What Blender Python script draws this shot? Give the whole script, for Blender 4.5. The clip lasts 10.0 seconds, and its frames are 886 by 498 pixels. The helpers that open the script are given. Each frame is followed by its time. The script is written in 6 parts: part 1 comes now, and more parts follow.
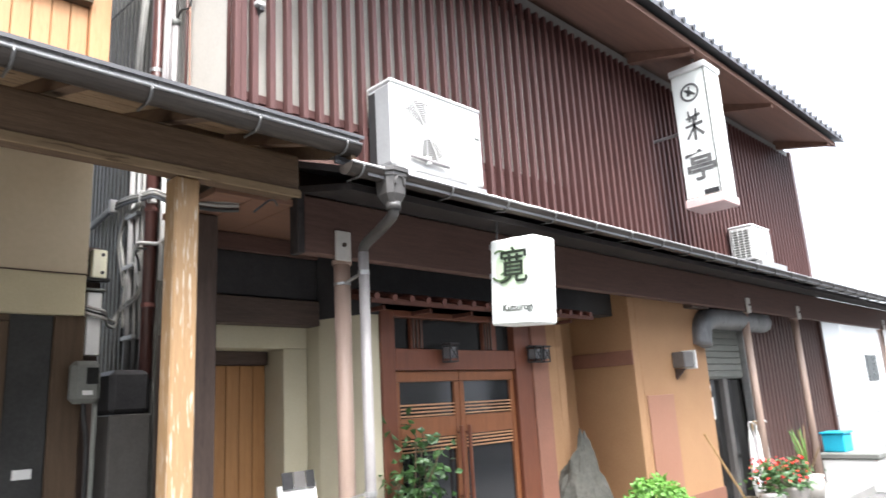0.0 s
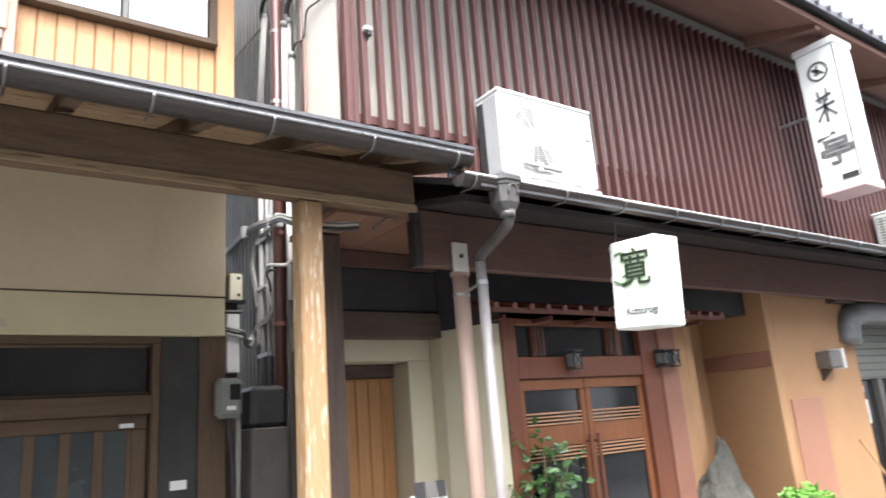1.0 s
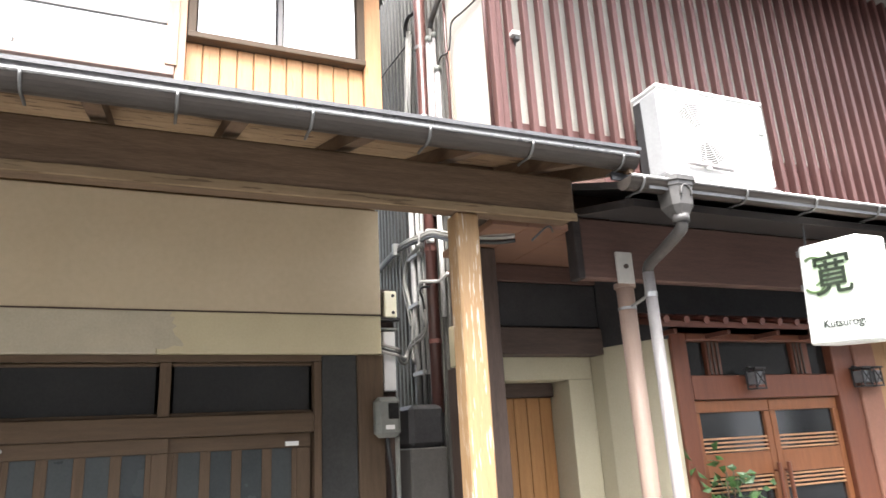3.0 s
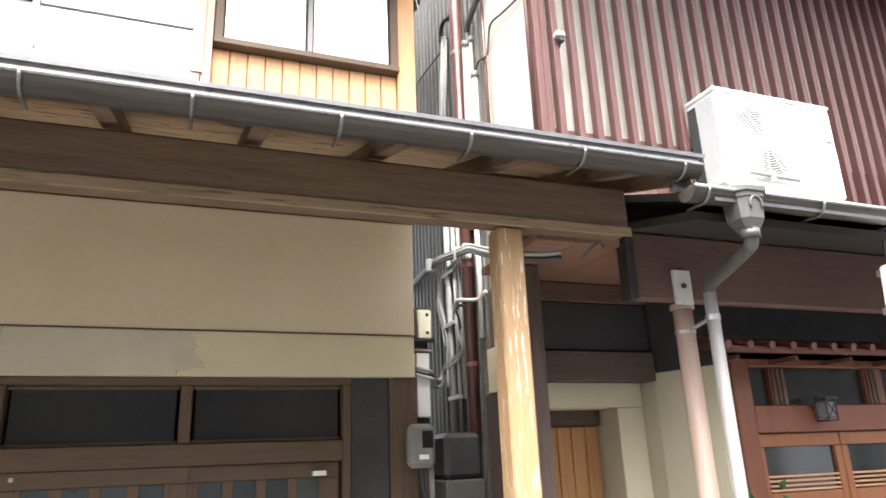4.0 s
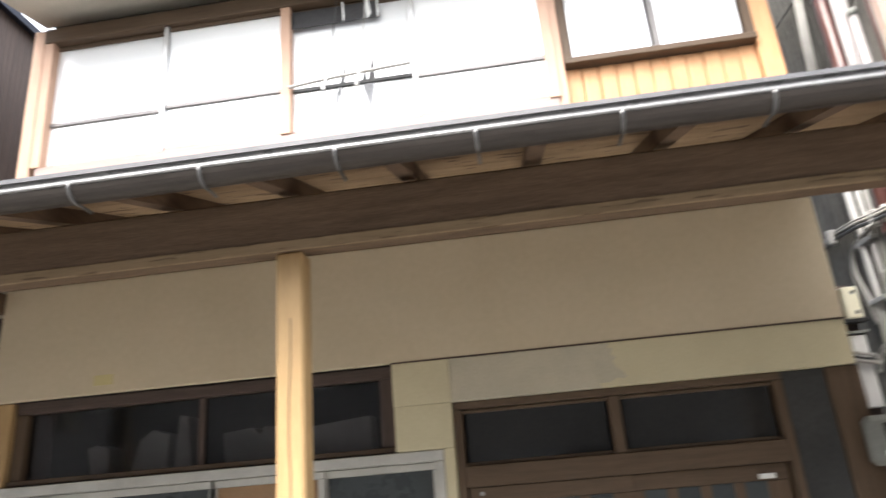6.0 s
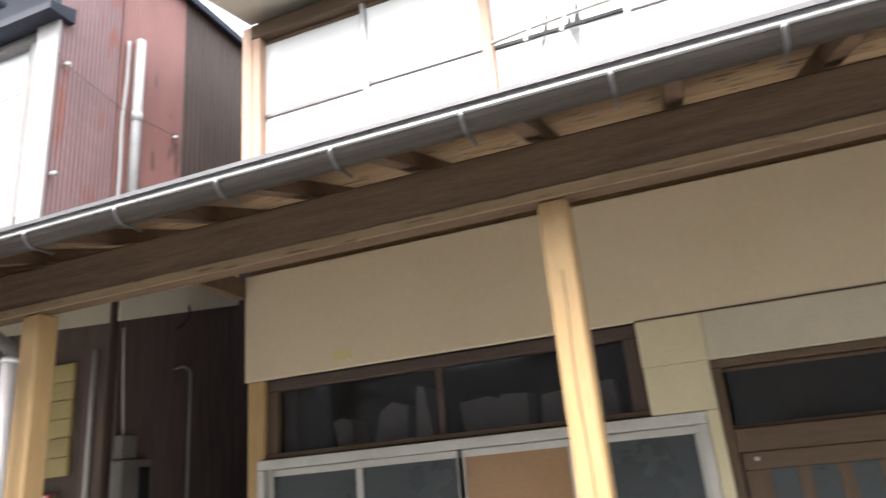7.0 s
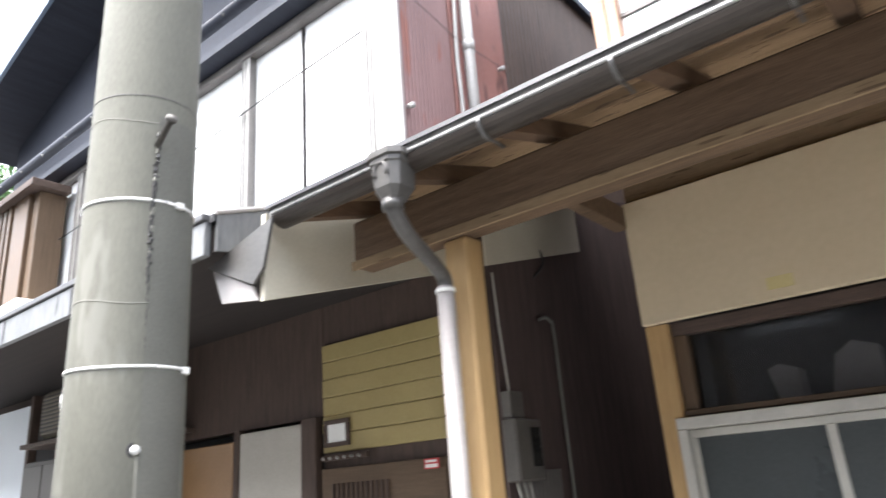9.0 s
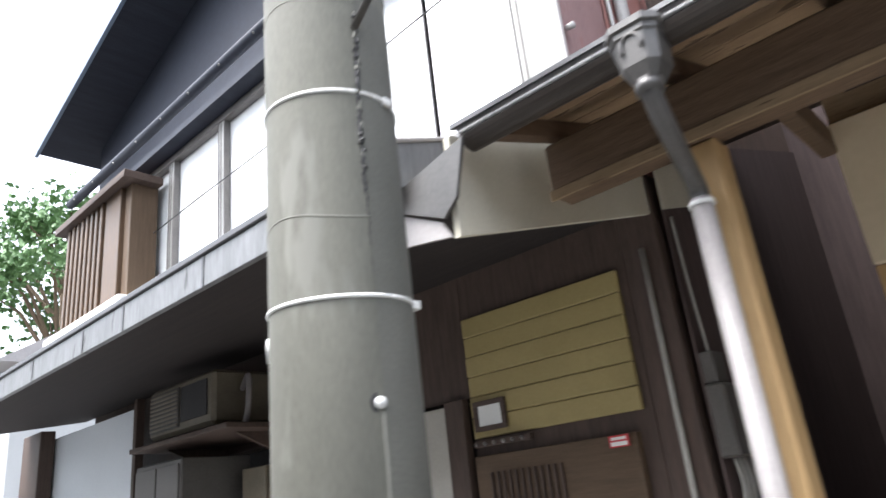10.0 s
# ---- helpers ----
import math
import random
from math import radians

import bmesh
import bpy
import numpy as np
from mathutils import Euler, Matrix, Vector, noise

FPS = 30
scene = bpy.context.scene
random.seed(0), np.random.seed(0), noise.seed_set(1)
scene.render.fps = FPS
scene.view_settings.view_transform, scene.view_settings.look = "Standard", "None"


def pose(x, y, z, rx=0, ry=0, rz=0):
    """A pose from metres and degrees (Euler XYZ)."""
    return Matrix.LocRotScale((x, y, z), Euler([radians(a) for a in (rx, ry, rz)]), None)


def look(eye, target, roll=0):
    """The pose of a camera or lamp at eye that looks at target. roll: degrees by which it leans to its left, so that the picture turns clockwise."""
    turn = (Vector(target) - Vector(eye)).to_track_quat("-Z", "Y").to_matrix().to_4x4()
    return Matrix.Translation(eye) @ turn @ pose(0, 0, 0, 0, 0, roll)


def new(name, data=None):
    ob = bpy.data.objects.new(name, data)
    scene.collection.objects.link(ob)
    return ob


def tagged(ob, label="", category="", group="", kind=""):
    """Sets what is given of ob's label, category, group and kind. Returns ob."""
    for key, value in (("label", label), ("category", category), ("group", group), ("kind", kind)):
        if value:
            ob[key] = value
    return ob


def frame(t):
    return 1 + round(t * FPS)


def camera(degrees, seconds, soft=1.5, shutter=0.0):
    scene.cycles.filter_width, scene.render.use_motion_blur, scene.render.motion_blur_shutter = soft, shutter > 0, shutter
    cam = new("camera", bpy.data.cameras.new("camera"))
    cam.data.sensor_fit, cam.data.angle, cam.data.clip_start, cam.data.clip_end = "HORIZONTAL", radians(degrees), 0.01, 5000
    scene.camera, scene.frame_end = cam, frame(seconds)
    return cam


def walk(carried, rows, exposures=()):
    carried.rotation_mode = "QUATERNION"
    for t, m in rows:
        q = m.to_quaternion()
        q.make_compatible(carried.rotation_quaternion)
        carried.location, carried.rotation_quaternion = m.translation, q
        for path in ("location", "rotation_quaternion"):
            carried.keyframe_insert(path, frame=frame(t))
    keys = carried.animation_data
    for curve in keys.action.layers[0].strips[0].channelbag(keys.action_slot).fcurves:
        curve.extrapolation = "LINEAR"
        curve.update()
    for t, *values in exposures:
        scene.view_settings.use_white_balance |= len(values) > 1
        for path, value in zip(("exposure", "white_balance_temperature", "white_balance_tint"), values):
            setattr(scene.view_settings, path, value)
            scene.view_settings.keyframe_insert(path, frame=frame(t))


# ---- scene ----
cam = camera(65.6, 10.0, shutter=0.5)

PATH = [
    (0, (-0.024, -2.663, 1.449), (1.363, -1.291, 1.889), -3.30),
    (0.5, (-0.037, -2.661, 1.448), (1.241, -1.195, 1.916), -4.20),
    (1, (-0.035, -2.657, 1.446), (1.094, -1.080, 1.934), -4.37),
    (1.5, (-0.035, -2.650, 1.446), (0.964, -0.990, 1.944), -4.04),
    (2, (-0.045, -2.635, 1.448), (0.873, -0.933, 1.960), -3.88),
    (2.5, (-0.060, -2.590, 1.462), (0.770, -0.849, 1.993), -3.76),
    (4, (0.042, -2.168, 1.600), (0.731, -0.387, 2.194), -2.30),
    (4.5, (-0.029, -2.214, 1.651), (0.540, -0.388, 2.237), -2.70),
    (5, (-0.142, -2.249, 1.641), (0.212, -0.382, 2.264), -3.30),
    (5.5, (-0.259, -2.242, 1.637), (-0.177, -0.355, 2.296), -4.10),
    (6, (-0.419, -2.114, 1.631), (-0.608, -0.237, 2.294), -4.80),
    (6.2, (-0.503, -2.054, 1.614), (-0.791, -0.192, 2.285), -5.50),
    (7.3, (-1.072, -1.937, 1.639), (-1.817, -0.189, 2.262), -5.10),
    (7.5, (-1.206, -1.903, 1.629), (-2.014, -0.185, 2.256), -5.20),
    (8, (-1.543, -1.797, 1.625), (-2.509, -0.162, 2.254), -5.40),
    (8.5, (-1.907, -1.752, 1.598), (-2.994, -0.205, 2.251), -4.80),
    (9, (-2.322, -1.760, 1.612), (-3.479, -0.264, 2.262), -4.50),
    (9.5, (-2.750, -1.719, 1.590), (-3.990, -0.295, 2.247), -4.70),
    (10, (-3.229, -1.722, 1.563), (-4.481, -0.318, 2.243), -6.50),
]
walk(cam, [(t, look(e, g, r)) for t, e, g, r in PATH],
     exposures=[(0.0, 2.72, 6200, 10), (1.5, 3.02, 6250, 10), (2.5, 3.2, 6400, 10), (4.0, 3.26, 6500, 10), (5.0, 3.2, 6550, 10), (5.5, 3.1, 6550, 10), (6.0, 3.02, 6550, 10), (7.5, 3.2, 6500, 10), (8.5, 3.22, 6400, 10), (9.0, 3.14, 6300, 10), (9.5, 2.88, 6150, 10), (10.0, 2.6, 6150, 10)])
# ---- world, sun ----
world = bpy.data.worlds.new("world")
scene.world = world
world.use_nodes = True
wn = world.node_tree
sky = wn.nodes.new("ShaderNodeTexSky")
sky.sky_type = "NISHITA"
sky.sun_disc = False
sky.sun_elevation, sky.sun_rotation = radians(64), radians(203)
sky.air_density, sky.dust_density, sky.ozone_density = 1.0, 6.0, 1.0
haze = wn.nodes.new("ShaderNodeHueSaturation")
haze.inputs["Saturation"].default_value = 0.35
wn.links.new(sky.outputs[0], haze.inputs["Color"])
wn.links.new(haze.outputs[0], wn.nodes["Background"].inputs[0])
wn.nodes["Background"].inputs[1].default_value = 0.15
sun = new("sun", bpy.data.lights.new("sun", "SUN"))
sun.data.energy, sun.data.angle, sun.data.color = 0.7, radians(30), (1.0, 0.97, 0.93)
sun.matrix_world = look((-3, -7, 16), (0, 0, 0))


# ---- materials ----
def material(name, c1, c2, scale=6.0, rough=0.6, metal=0.0, bump=0.15, stretch=(1, 1, 1), spots=None, spot_at=0.62, spec=0.5, fine=60.0):
    m = bpy.data.materials.new(name)
    m.use_nodes = True
    nt = m.node_tree
    n, l = nt.nodes, nt.links
    b = n["Principled BSDF"]
    tc, oi = n.new("ShaderNodeTexCoord"), n.new("ShaderNodeObjectInfo")
    off = n.new("ShaderNodeMath")
    off.operation = "MULTIPLY"
    off.inputs[1].default_value = 17.0
    l.new(oi.outputs["Random"], off.inputs[0])
    add = n.new("ShaderNodeVectorMath")
    add.operation = "ADD"
    l.new(tc.outputs["Object"], add.inputs[0])
    l.new(off.outputs[0], add.inputs[1])
    mp = n.new("ShaderNodeMapping")
    mp.inputs["Scale"].default_value = stretch
    l.new(add.outputs[0], mp.inputs["Vector"])
    big, small = n.new("ShaderNodeTexNoise"), n.new("ShaderNodeTexNoise")
    big.inputs["Scale"].default_value, small.inputs["Scale"].default_value = scale, fine
    big.inputs["Detail"].default_value, small.inputs["Detail"].default_value = 6, 4
    big.inputs["Roughness"].default_value = 0.65
    for x in (big, small):
        l.new(mp.outputs[0], x.inputs["Vector"])
    mid = n.new("ShaderNodeMath")
    mid.operation = "MULTIPLY_ADD"
    mid.inputs[1].default_value, mid.inputs[2].default_value = 0.35, 0.0
    l.new(small.outputs["Fac"], mid.inputs[0])
    tot = n.new("ShaderNodeMath")
    tot.operation = "MULTIPLY_ADD"
    tot.inputs[1].default_value = 0.65
    l.new(big.outputs["Fac"], tot.inputs[0])
    l.new(mid.outputs[0], tot.inputs[2])
    ramp = n.new("ShaderNodeValToRGB")
    ramp.color_ramp.elements[0].position, ramp.color_ramp.elements[1].position = 0.34, 0.66
    ramp.color_ramp.elements[0].color, ramp.color_ramp.elements[1].color = (*c1, 1), (*c2, 1)
    l.new(tot.outputs[0], ramp.inputs[0])
    out = ramp.outputs[0]
    if spots:
        sn = n.new("ShaderNodeTexNoise")
        sn.inputs["Scale"].default_value, sn.inputs["Detail"].default_value = scale * 1.7, 8
        l.new(mp.outputs[0], sn.inputs["Vector"])
        sr = n.new("ShaderNodeValToRGB")
        sr.color_ramp.elements[0].position, sr.color_ramp.elements[1].position = spot_at, spot_at + 0.05
        l.new(sn.outputs["Fac"], sr.inputs[0])
        mx = n.new("ShaderNodeMix")
        mx.data_type = "RGBA"
        l.new(sr.outputs[0], mx.inputs[0])
        l.new(out, mx.inputs[6])
        mx.inputs[7].default_value = (*spots, 1)
        out = mx.outputs[2]
    l.new(out, b.inputs["Base Color"])
    b.inputs["Metallic"].default_value = metal
    b.inputs["Specular IOR Level"].default_value = spec
    rr = n.new("ShaderNodeMapRange")
    rr.inputs[3].default_value, rr.inputs[4].default_value = max(0.03, rough - 0.12), min(1, rough + 0.12)
    l.new(big.outputs["Fac"], rr.inputs[0])
    l.new(rr.outputs[0], b.inputs["Roughness"])
    bp = n.new("ShaderNodeBump")
    bp.inputs["Strength"].default_value, bp.inputs["Distance"].default_value = bump, 0.01
    l.new(tot.outputs[0], bp.inputs["Height"])
    l.new(bp.outputs[0], b.inputs["Normal"])
    return m


def glass(name, tint, rough=0.03, alpha=0.45):
    m = bpy.data.materials.new(name)
    m.use_nodes = True
    b = m.node_tree.nodes["Principled BSDF"]
    b.inputs["Base Color"].default_value = (*tint, 1)
    b.inputs["Roughness"].default_value = rough
    b.inputs["IOR"].default_value = 1.5
    b.inputs["Alpha"].default_value = alpha
    return m


V = (8, 8, 0.7)      # grain upright
H = (0.7, 8, 8)      # grain along the street
D = (8, 0.7, 8)      # grain away from the street
M = {
    "asphalt": material("asphalt", (0.09, 0.09, 0.09), (0.14, 0.138, 0.133), 3, 0.9, bump=0.5, fine=200),
    "concrete": material("concrete", (0.19, 0.19, 0.18), (0.26, 0.255, 0.24), 4, 0.85, bump=0.25, fine=90),
    "pole": material("pole_concrete", (0.082, 0.082, 0.067), (0.14, 0.138, 0.115), 2.5, 0.8, bump=0.2, stretch=(1.6, 1.6, 0.4), fine=90, spots=(0.155, 0.154, 0.134), spot_at=0.62),
    "pole_smooth": material("pole_mortar", (0.082, 0.082, 0.07), (0.125, 0.124, 0.108), 2, 0.8, bump=0.1, fine=100),
    "pole_streak": material("pole_lime", (0.14, 0.142, 0.122), (0.21, 0.208, 0.18), 4, 0.85, bump=0.15, stretch=(1, 1, 0.5), fine=90),
    "post": material("post_wood", (0.33, 0.205, 0.09), (0.44, 0.295, 0.135), 5, 0.65, bump=0.25, stretch=V, fine=30),
    "post_worn": material("peeling_post_wood", (0.27, 0.165, 0.08), (0.38, 0.24, 0.12), 5, 0.65, bump=0.3, stretch=(13, 13, 0.9), fine=30, spots=(0.54, 0.47, 0.38), spot_at=0.6),
    "beam": material("beam_wood", (0.088, 0.058, 0.037), (0.17, 0.115, 0.074), 4, 0.75, bump=0.25, stretch=H, fine=30, spec=0.22),
    "strip": material("weathered_strip", (0.19, 0.135, 0.08), (0.27, 0.195, 0.12), 4, 0.75, bump=0.2, stretch=H, fine=30, spots=(0.13, 0.09, 0.055), spot_at=0.6, spec=0.15),
    "rafter": material("rafter_wood", (0.085, 0.055, 0.037), (0.165, 0.108, 0.07), 4, 0.75, bump=0.25, stretch=D, fine=30, spec=0.22),
    "sheathing": material("sheathing_wood", (0.25, 0.17, 0.105), (0.42, 0.295, 0.185), 3, 0.8, bump=0.15, stretch=(1.2, 3, 3), spots=(0.15, 0.10, 0.065), spot_at=0.6, spec=0.15),
    "beam_red": material("reddish_beam_wood", (0.075, 0.042, 0.034), (0.13, 0.075, 0.06), 4, 0.7, bump=0.2, stretch=H, fine=30, spec=0.25),
    "dark_wood": material("dark_wood", (0.055, 0.04, 0.033), (0.105, 0.075, 0.062), 4, 0.6, bump=0.2, stretch=H, fine=30, spec=0.22),
    "dark_wood_v": material("dark_upright_wood", (0.055, 0.04, 0.033), (0.105, 0.075, 0.062), 4, 0.6, bump=0.2, stretch=V, fine=30, spec=0.22),
    "brown": material("brown_frame", (0.078, 0.052, 0.033), (0.12, 0.082, 0.053), 5, 0.5, bump=0.08, stretch=H, spec=0.22),
    "brown_v": material("brown_upright_frame", (0.078, 0.052, 0.033), (0.12, 0.082, 0.053), 5, 0.5, bump=0.08, stretch=V, spec=0.22),
    "slat": material("slat_paint", (0.075, 0.036, 0.033), (0.12, 0.058, 0.052), 5, 0.5, bump=0.15, stretch=V, spec=0.22),
    "red_wood": material("red_wood", (0.11, 0.036, 0.019), (0.16, 0.055, 0.028), 4, 0.45, bump=0.1, stretch=V, fine=30),
    "door_wood": material("door_wood", (0.165, 0.06, 0.023), (0.23, 0.087, 0.035), 4, 0.4, bump=0.1, stretch=V, fine=30),
    "plank_wood": material("plank_wood", (0.3, 0.145, 0.052), (0.4, 0.205, 0.078), 5, 0.5, bump=0.15, stretch=V, fine=30, spots=(0.25, 0.10, 0.04), spot_at=0.71),
    "siding_wood": material("siding_wood", (0.5, 0.255, 0.11), (0.6, 0.335, 0.165), 4, 0.6, bump=0.12, stretch=V, fine=30, spots=(0.50, 0.20, 0.08), spot_at=0.63),
    "orange_frame": material("orange_frame", (0.4, 0.245, 0.165), (0.5, 0.32, 0.225), 5, 0.6, bump=0.1, stretch=V),
    "board": material("beige_board", (0.5, 0.42, 0.29), (0.58, 0.49, 0.35), 1.2, 0.7, bump=0.06, fine=25),
    "plaster_cream": material("cream_plaster", (0.5, 0.44, 0.29), (0.58, 0.52, 0.35), 2, 0.85, bump=0.15, fine=70),
    "plaster_patch": material("patched_plaster", (0.42, 0.38, 0.29), (0.52, 0.47, 0.36), 3, 0.85, bump=0.15, fine=70),
    "plaster_white": material("white_plaster", (0.46, 0.42, 0.3), (0.53, 0.49, 0.36), 1.5, 0.85, bump=0.1, fine=90),
    "plaster_pale": material("pale_wall", (0.36, 0.34, 0.3), (0.44, 0.42, 0.375), 1.5, 0.85, bump=0.1, fine=70),
    "plaster_orange": material("orange_plaster", (0.3, 0.165, 0.08), (0.37, 0.215, 0.11), 1.5, 0.8, bump=0.12, fine=70),
    "red_band": material("red_band", (0.19, 0.085, 0.055), (0.25, 0.115, 0.075), 2, 0.7, bump=0.08),
    "pink": material("pink_paint", (0.26, 0.125, 0.08), (0.31, 0.155, 0.1), 2, 0.6, bump=0.05),
    "pink_steel": material("pink_steel", (0.36, 0.255, 0.205), (0.43, 0.32, 0.26), 6, 0.5, bump=0.06, stretch=V),
    "corr_grey": material("grey_sheet", (0.062, 0.059, 0.052), (0.145, 0.139, 0.126), 4, 0.5, metal=0.05, bump=0.05, spec=0.2, stretch=(2, 2, 0.6), spots=(0.12, 0.10, 0.085), spot_at=0.68),
    "corr_mauve": material("mauve_sheet", (0.15, 0.082, 0.078), (0.23, 0.135, 0.13), 2, 0.5, metal=0.1, bump=0.08, stretch=(2, 2, 0.5), spots=(0.20, 0.07, 0.05), spot_at=0.6),
    "corr_red": material("red_sheet", (0.20, 0.085, 0.07), (0.29, 0.13, 0.11), 2, 0.5, metal=0.1, bump=0.05, stretch=(2, 2, 0.6), spots=(0.13, 0.06, 0.05), spot_at=0.62),
    "corr_brown": material("brown_sheet", (0.07, 0.035, 0.03), (0.11, 0.06, 0.05), 3, 0.5, metal=0.1, bump=0.05),
    "gutter": material("gutter_plastic", (0.035, 0.029, 0.025), (0.062, 0.053, 0.046), 5, 0.36, bump=0.04, stretch=H, spec=0.2),
    "hopper": material("hopper_plastic", (0.055, 0.052, 0.049), (0.095, 0.09, 0.085), 6, 0.38, bump=0.04),
    "galv": material("galvanised_metal", (0.36, 0.36, 0.36), (0.52, 0.52, 0.51), 8, 0.38, metal=0.75, bump=0.05),
    "roof": material("roof_sheet", (0.06, 0.06, 0.063), (0.1, 0.1, 0.105), 4, 0.45, metal=0.3, bump=0.05),
    "pipe_grey": material("grey_pipe", (0.27, 0.25, 0.245), (0.35, 0.33, 0.32), 4, 0.4, bump=0.04),
    "pipe_white": material("white_pipe", (0.37, 0.365, 0.35), (0.47, 0.46, 0.445), 4, 0.35, bump=0.03),
    "pipe_brown": material("brown_pipe", (0.062, 0.025, 0.02), (0.098, 0.04, 0.033), 4, 0.35, bump=0.03),
    "cable": material("black_cable", (0.02, 0.02, 0.02), (0.04, 0.04, 0.04), 8, 0.5, bump=0.03),
    "cable_grey": material("grey_cable", (0.29, 0.282, 0.258), (0.38, 0.37, 0.34), 8, 0.5, bump=0.03),
    "white": material("white_enamel", (0.64, 0.64, 0.62), (0.7, 0.7, 0.68), 3, 0.4, bump=0.02),
    "alu": material("aluminium_frame", (0.43, 0.42, 0.385), (0.53, 0.52, 0.48), 6, 0.4, metal=0.35, bump=0.03),
    "alu_dark": material("dark_bronze_frame", (0.13, 0.12, 0.115), (0.18, 0.17, 0.16), 6, 0.4, metal=0.3, bump=0.03),
    "frosted": material("frosted_pane", (0.78, 0.80, 0.80), (0.84, 0.85, 0.85), 1.0, 0.18, bump=0.01, spec=0.8),
    "dark_pane": material("dark_pane", (0.014, 0.014, 0.014), (0.026, 0.026, 0.025), 1.0, 0.05, bump=0.0, spec=0.28),
    "grey_pane": material("grey_frosted_pane", (0.036, 0.043, 0.045), (0.06, 0.068, 0.07), 1.0, 0.28, bump=0.02, spec=0.35),
    "tan_pane": material("tan_backed_pane", (0.24, 0.14, 0.07), (0.30, 0.18, 0.09), 1.0, 0.25, bump=0.02),
    "yellow": material("yellow_siding", (0.29, 0.228, 0.092), (0.36, 0.288, 0.125), 2, 0.6, bump=0.05),
    "black": material("black_paint", (0.03, 0.029, 0.03), (0.05, 0.049, 0.05), 5, 0.5, bump=0.03, spec=0.22),
    "charcoal": material("charcoal_panel", (0.032, 0.032, 0.031), (0.056, 0.056, 0.054), 3, 0.6, bump=0.08, spots=(0.12, 0.12, 0.12), spot_at=0.70, spec=0.22),
    "grey_box": material("grey_box", (0.16, 0.165, 0.15), (0.22, 0.225, 0.205), 5, 0.5, bump=0.03, spec=0.15),
    "tile_red": material("red_roof_tile", (0.08, 0.028, 0.02), (0.13, 0.045, 0.032), 6, 0.35, bump=0.05),
    "stone": material("rock_stone", (0.048, 0.049, 0.042), (0.105, 0.101, 0.087), 6, 0.9, bump=0.6, fine=40, spec=0.15),
    "leaf": material("leaf", (0.022, 0.06, 0.016), (0.05, 0.12, 0.028), 10, 0.45, bump=0.05),
    "leaf_light": material("light_leaf", (0.07, 0.19, 0.025), (0.12, 0.28, 0.04), 10, 0.5, bump=0.05),
    "leaf_tree": material("tree_leaf", (0.05, 0.11, 0.035), (0.10, 0.19, 0.06), 3, 0.6, bump=0.05),
    "bark": material("bark", (0.08, 0.055, 0.035), (0.15, 0.11, 0.07), 8, 0.9, bump=0.5, stretch=V),
    "terracotta": material("pot", (0.30, 0.28, 0.26), (0.40, 0.38, 0.35), 6, 0.8, bump=0.1),
    "flower": material("red_petal", (0.55, 0.02, 0.02), (0.70, 0.04, 0.03), 10, 0.5, bump=0.03),
    "turquoise": material("turquoise_plastic", (0.02, 0.33, 0.48), (0.03, 0.42, 0.58), 6, 0.4, bump=0.02),
    "sign_face": material("sign_face", (0.80, 0.83, 0.79), (0.85, 0.87, 0.84), 1.5, 0.35, bump=0.01),
    "olive": material("sign_dark_green", (0.1, 0.17, 0.07), (0.16, 0.24, 0.11), 4, 0.5, bump=0.0),
    "pale_green": material("pale_green", (0.58, 0.76, 0.50), (0.68, 0.82, 0.60), 4, 0.5, bump=0.0),
    "ink": material("green_black_ink", (0.015, 0.022, 0.014), (0.03, 0.042, 0.026), 6, 0.5, bump=0.0),
    "worn_ink": material("worn_ink", (0.05, 0.05, 0.05), (0.16, 0.16, 0.155), 9, 0.6, bump=0.0),
    "pink_cap": material("faded_pink", (0.62, 0.42, 0.40), (0.72, 0.55, 0.52), 5, 0.5, bump=0.02),
    "cream_box": material("cream_plastic", (0.74, 0.71, 0.54), (0.82, 0.79, 0.62), 6, 0.45, bump=0.03),
    "cabinet_grey": material("cabinet_paint", (0.08, 0.075, 0.07), (0.115, 0.108, 0.1), 3, 0.5, bump=0.03, spec=0.22),
    "beige_case": material("beige_case", (0.22, 0.19, 0.14), (0.3, 0.26, 0.19), 4, 0.5, bump=0.04),
    # much lighter than the gutter: the highlight along its edge is coloured in
    "lip": material("lip_highlight", (0.26, 0.255, 0.25), (0.38, 0.375, 0.37), 8, 0.3, metal=0.4, bump=0.03),
    "eave_metal": material("dented_eave_metal", (0.115, 0.118, 0.12), (0.22, 0.225, 0.23), 7, 0.5, metal=0.4, bump=0.3, stretch=(1, 1, 0.2), spots=(0.06, 0.06, 0.06), spot_at=0.64),
    # pale tone of the street reflections modelled behind the strip window
    "reflection_pale": material("pale_reflection", (0.42, 0.4, 0.4), (0.62, 0.6, 0.59), 5, 0.8, bump=0.1),
    "alley_wood": material("alley_boards", (0.06, 0.045, 0.043), (0.11, 0.083, 0.078), 2.5, 0.8, bump=0.2, stretch=V, spec=0.15),
    # near-black wood: the deep shade under the eaves is put into the colour
    "shade_wood": material("shaded_boards", (0.022, 0.019, 0.019), (0.048, 0.041, 0.039), 2, 0.8, bump=0.2, stretch=H, spec=0.15),
    "ceiling_wood": material("ceiling_wood", (0.15, 0.075, 0.047), (0.21, 0.11, 0.068), 2.5, 0.7, bump=0.12, stretch=H),
    "tape": material("old_tape", (0.50, 0.43, 0.20), (0.58, 0.50, 0.26), 9, 0.5, bump=0.05),
    "hazy_slit": material("hazy_glass", (0.1, 0.105, 0.11), (0.17, 0.175, 0.18), 6, 0.3, bump=0.02),
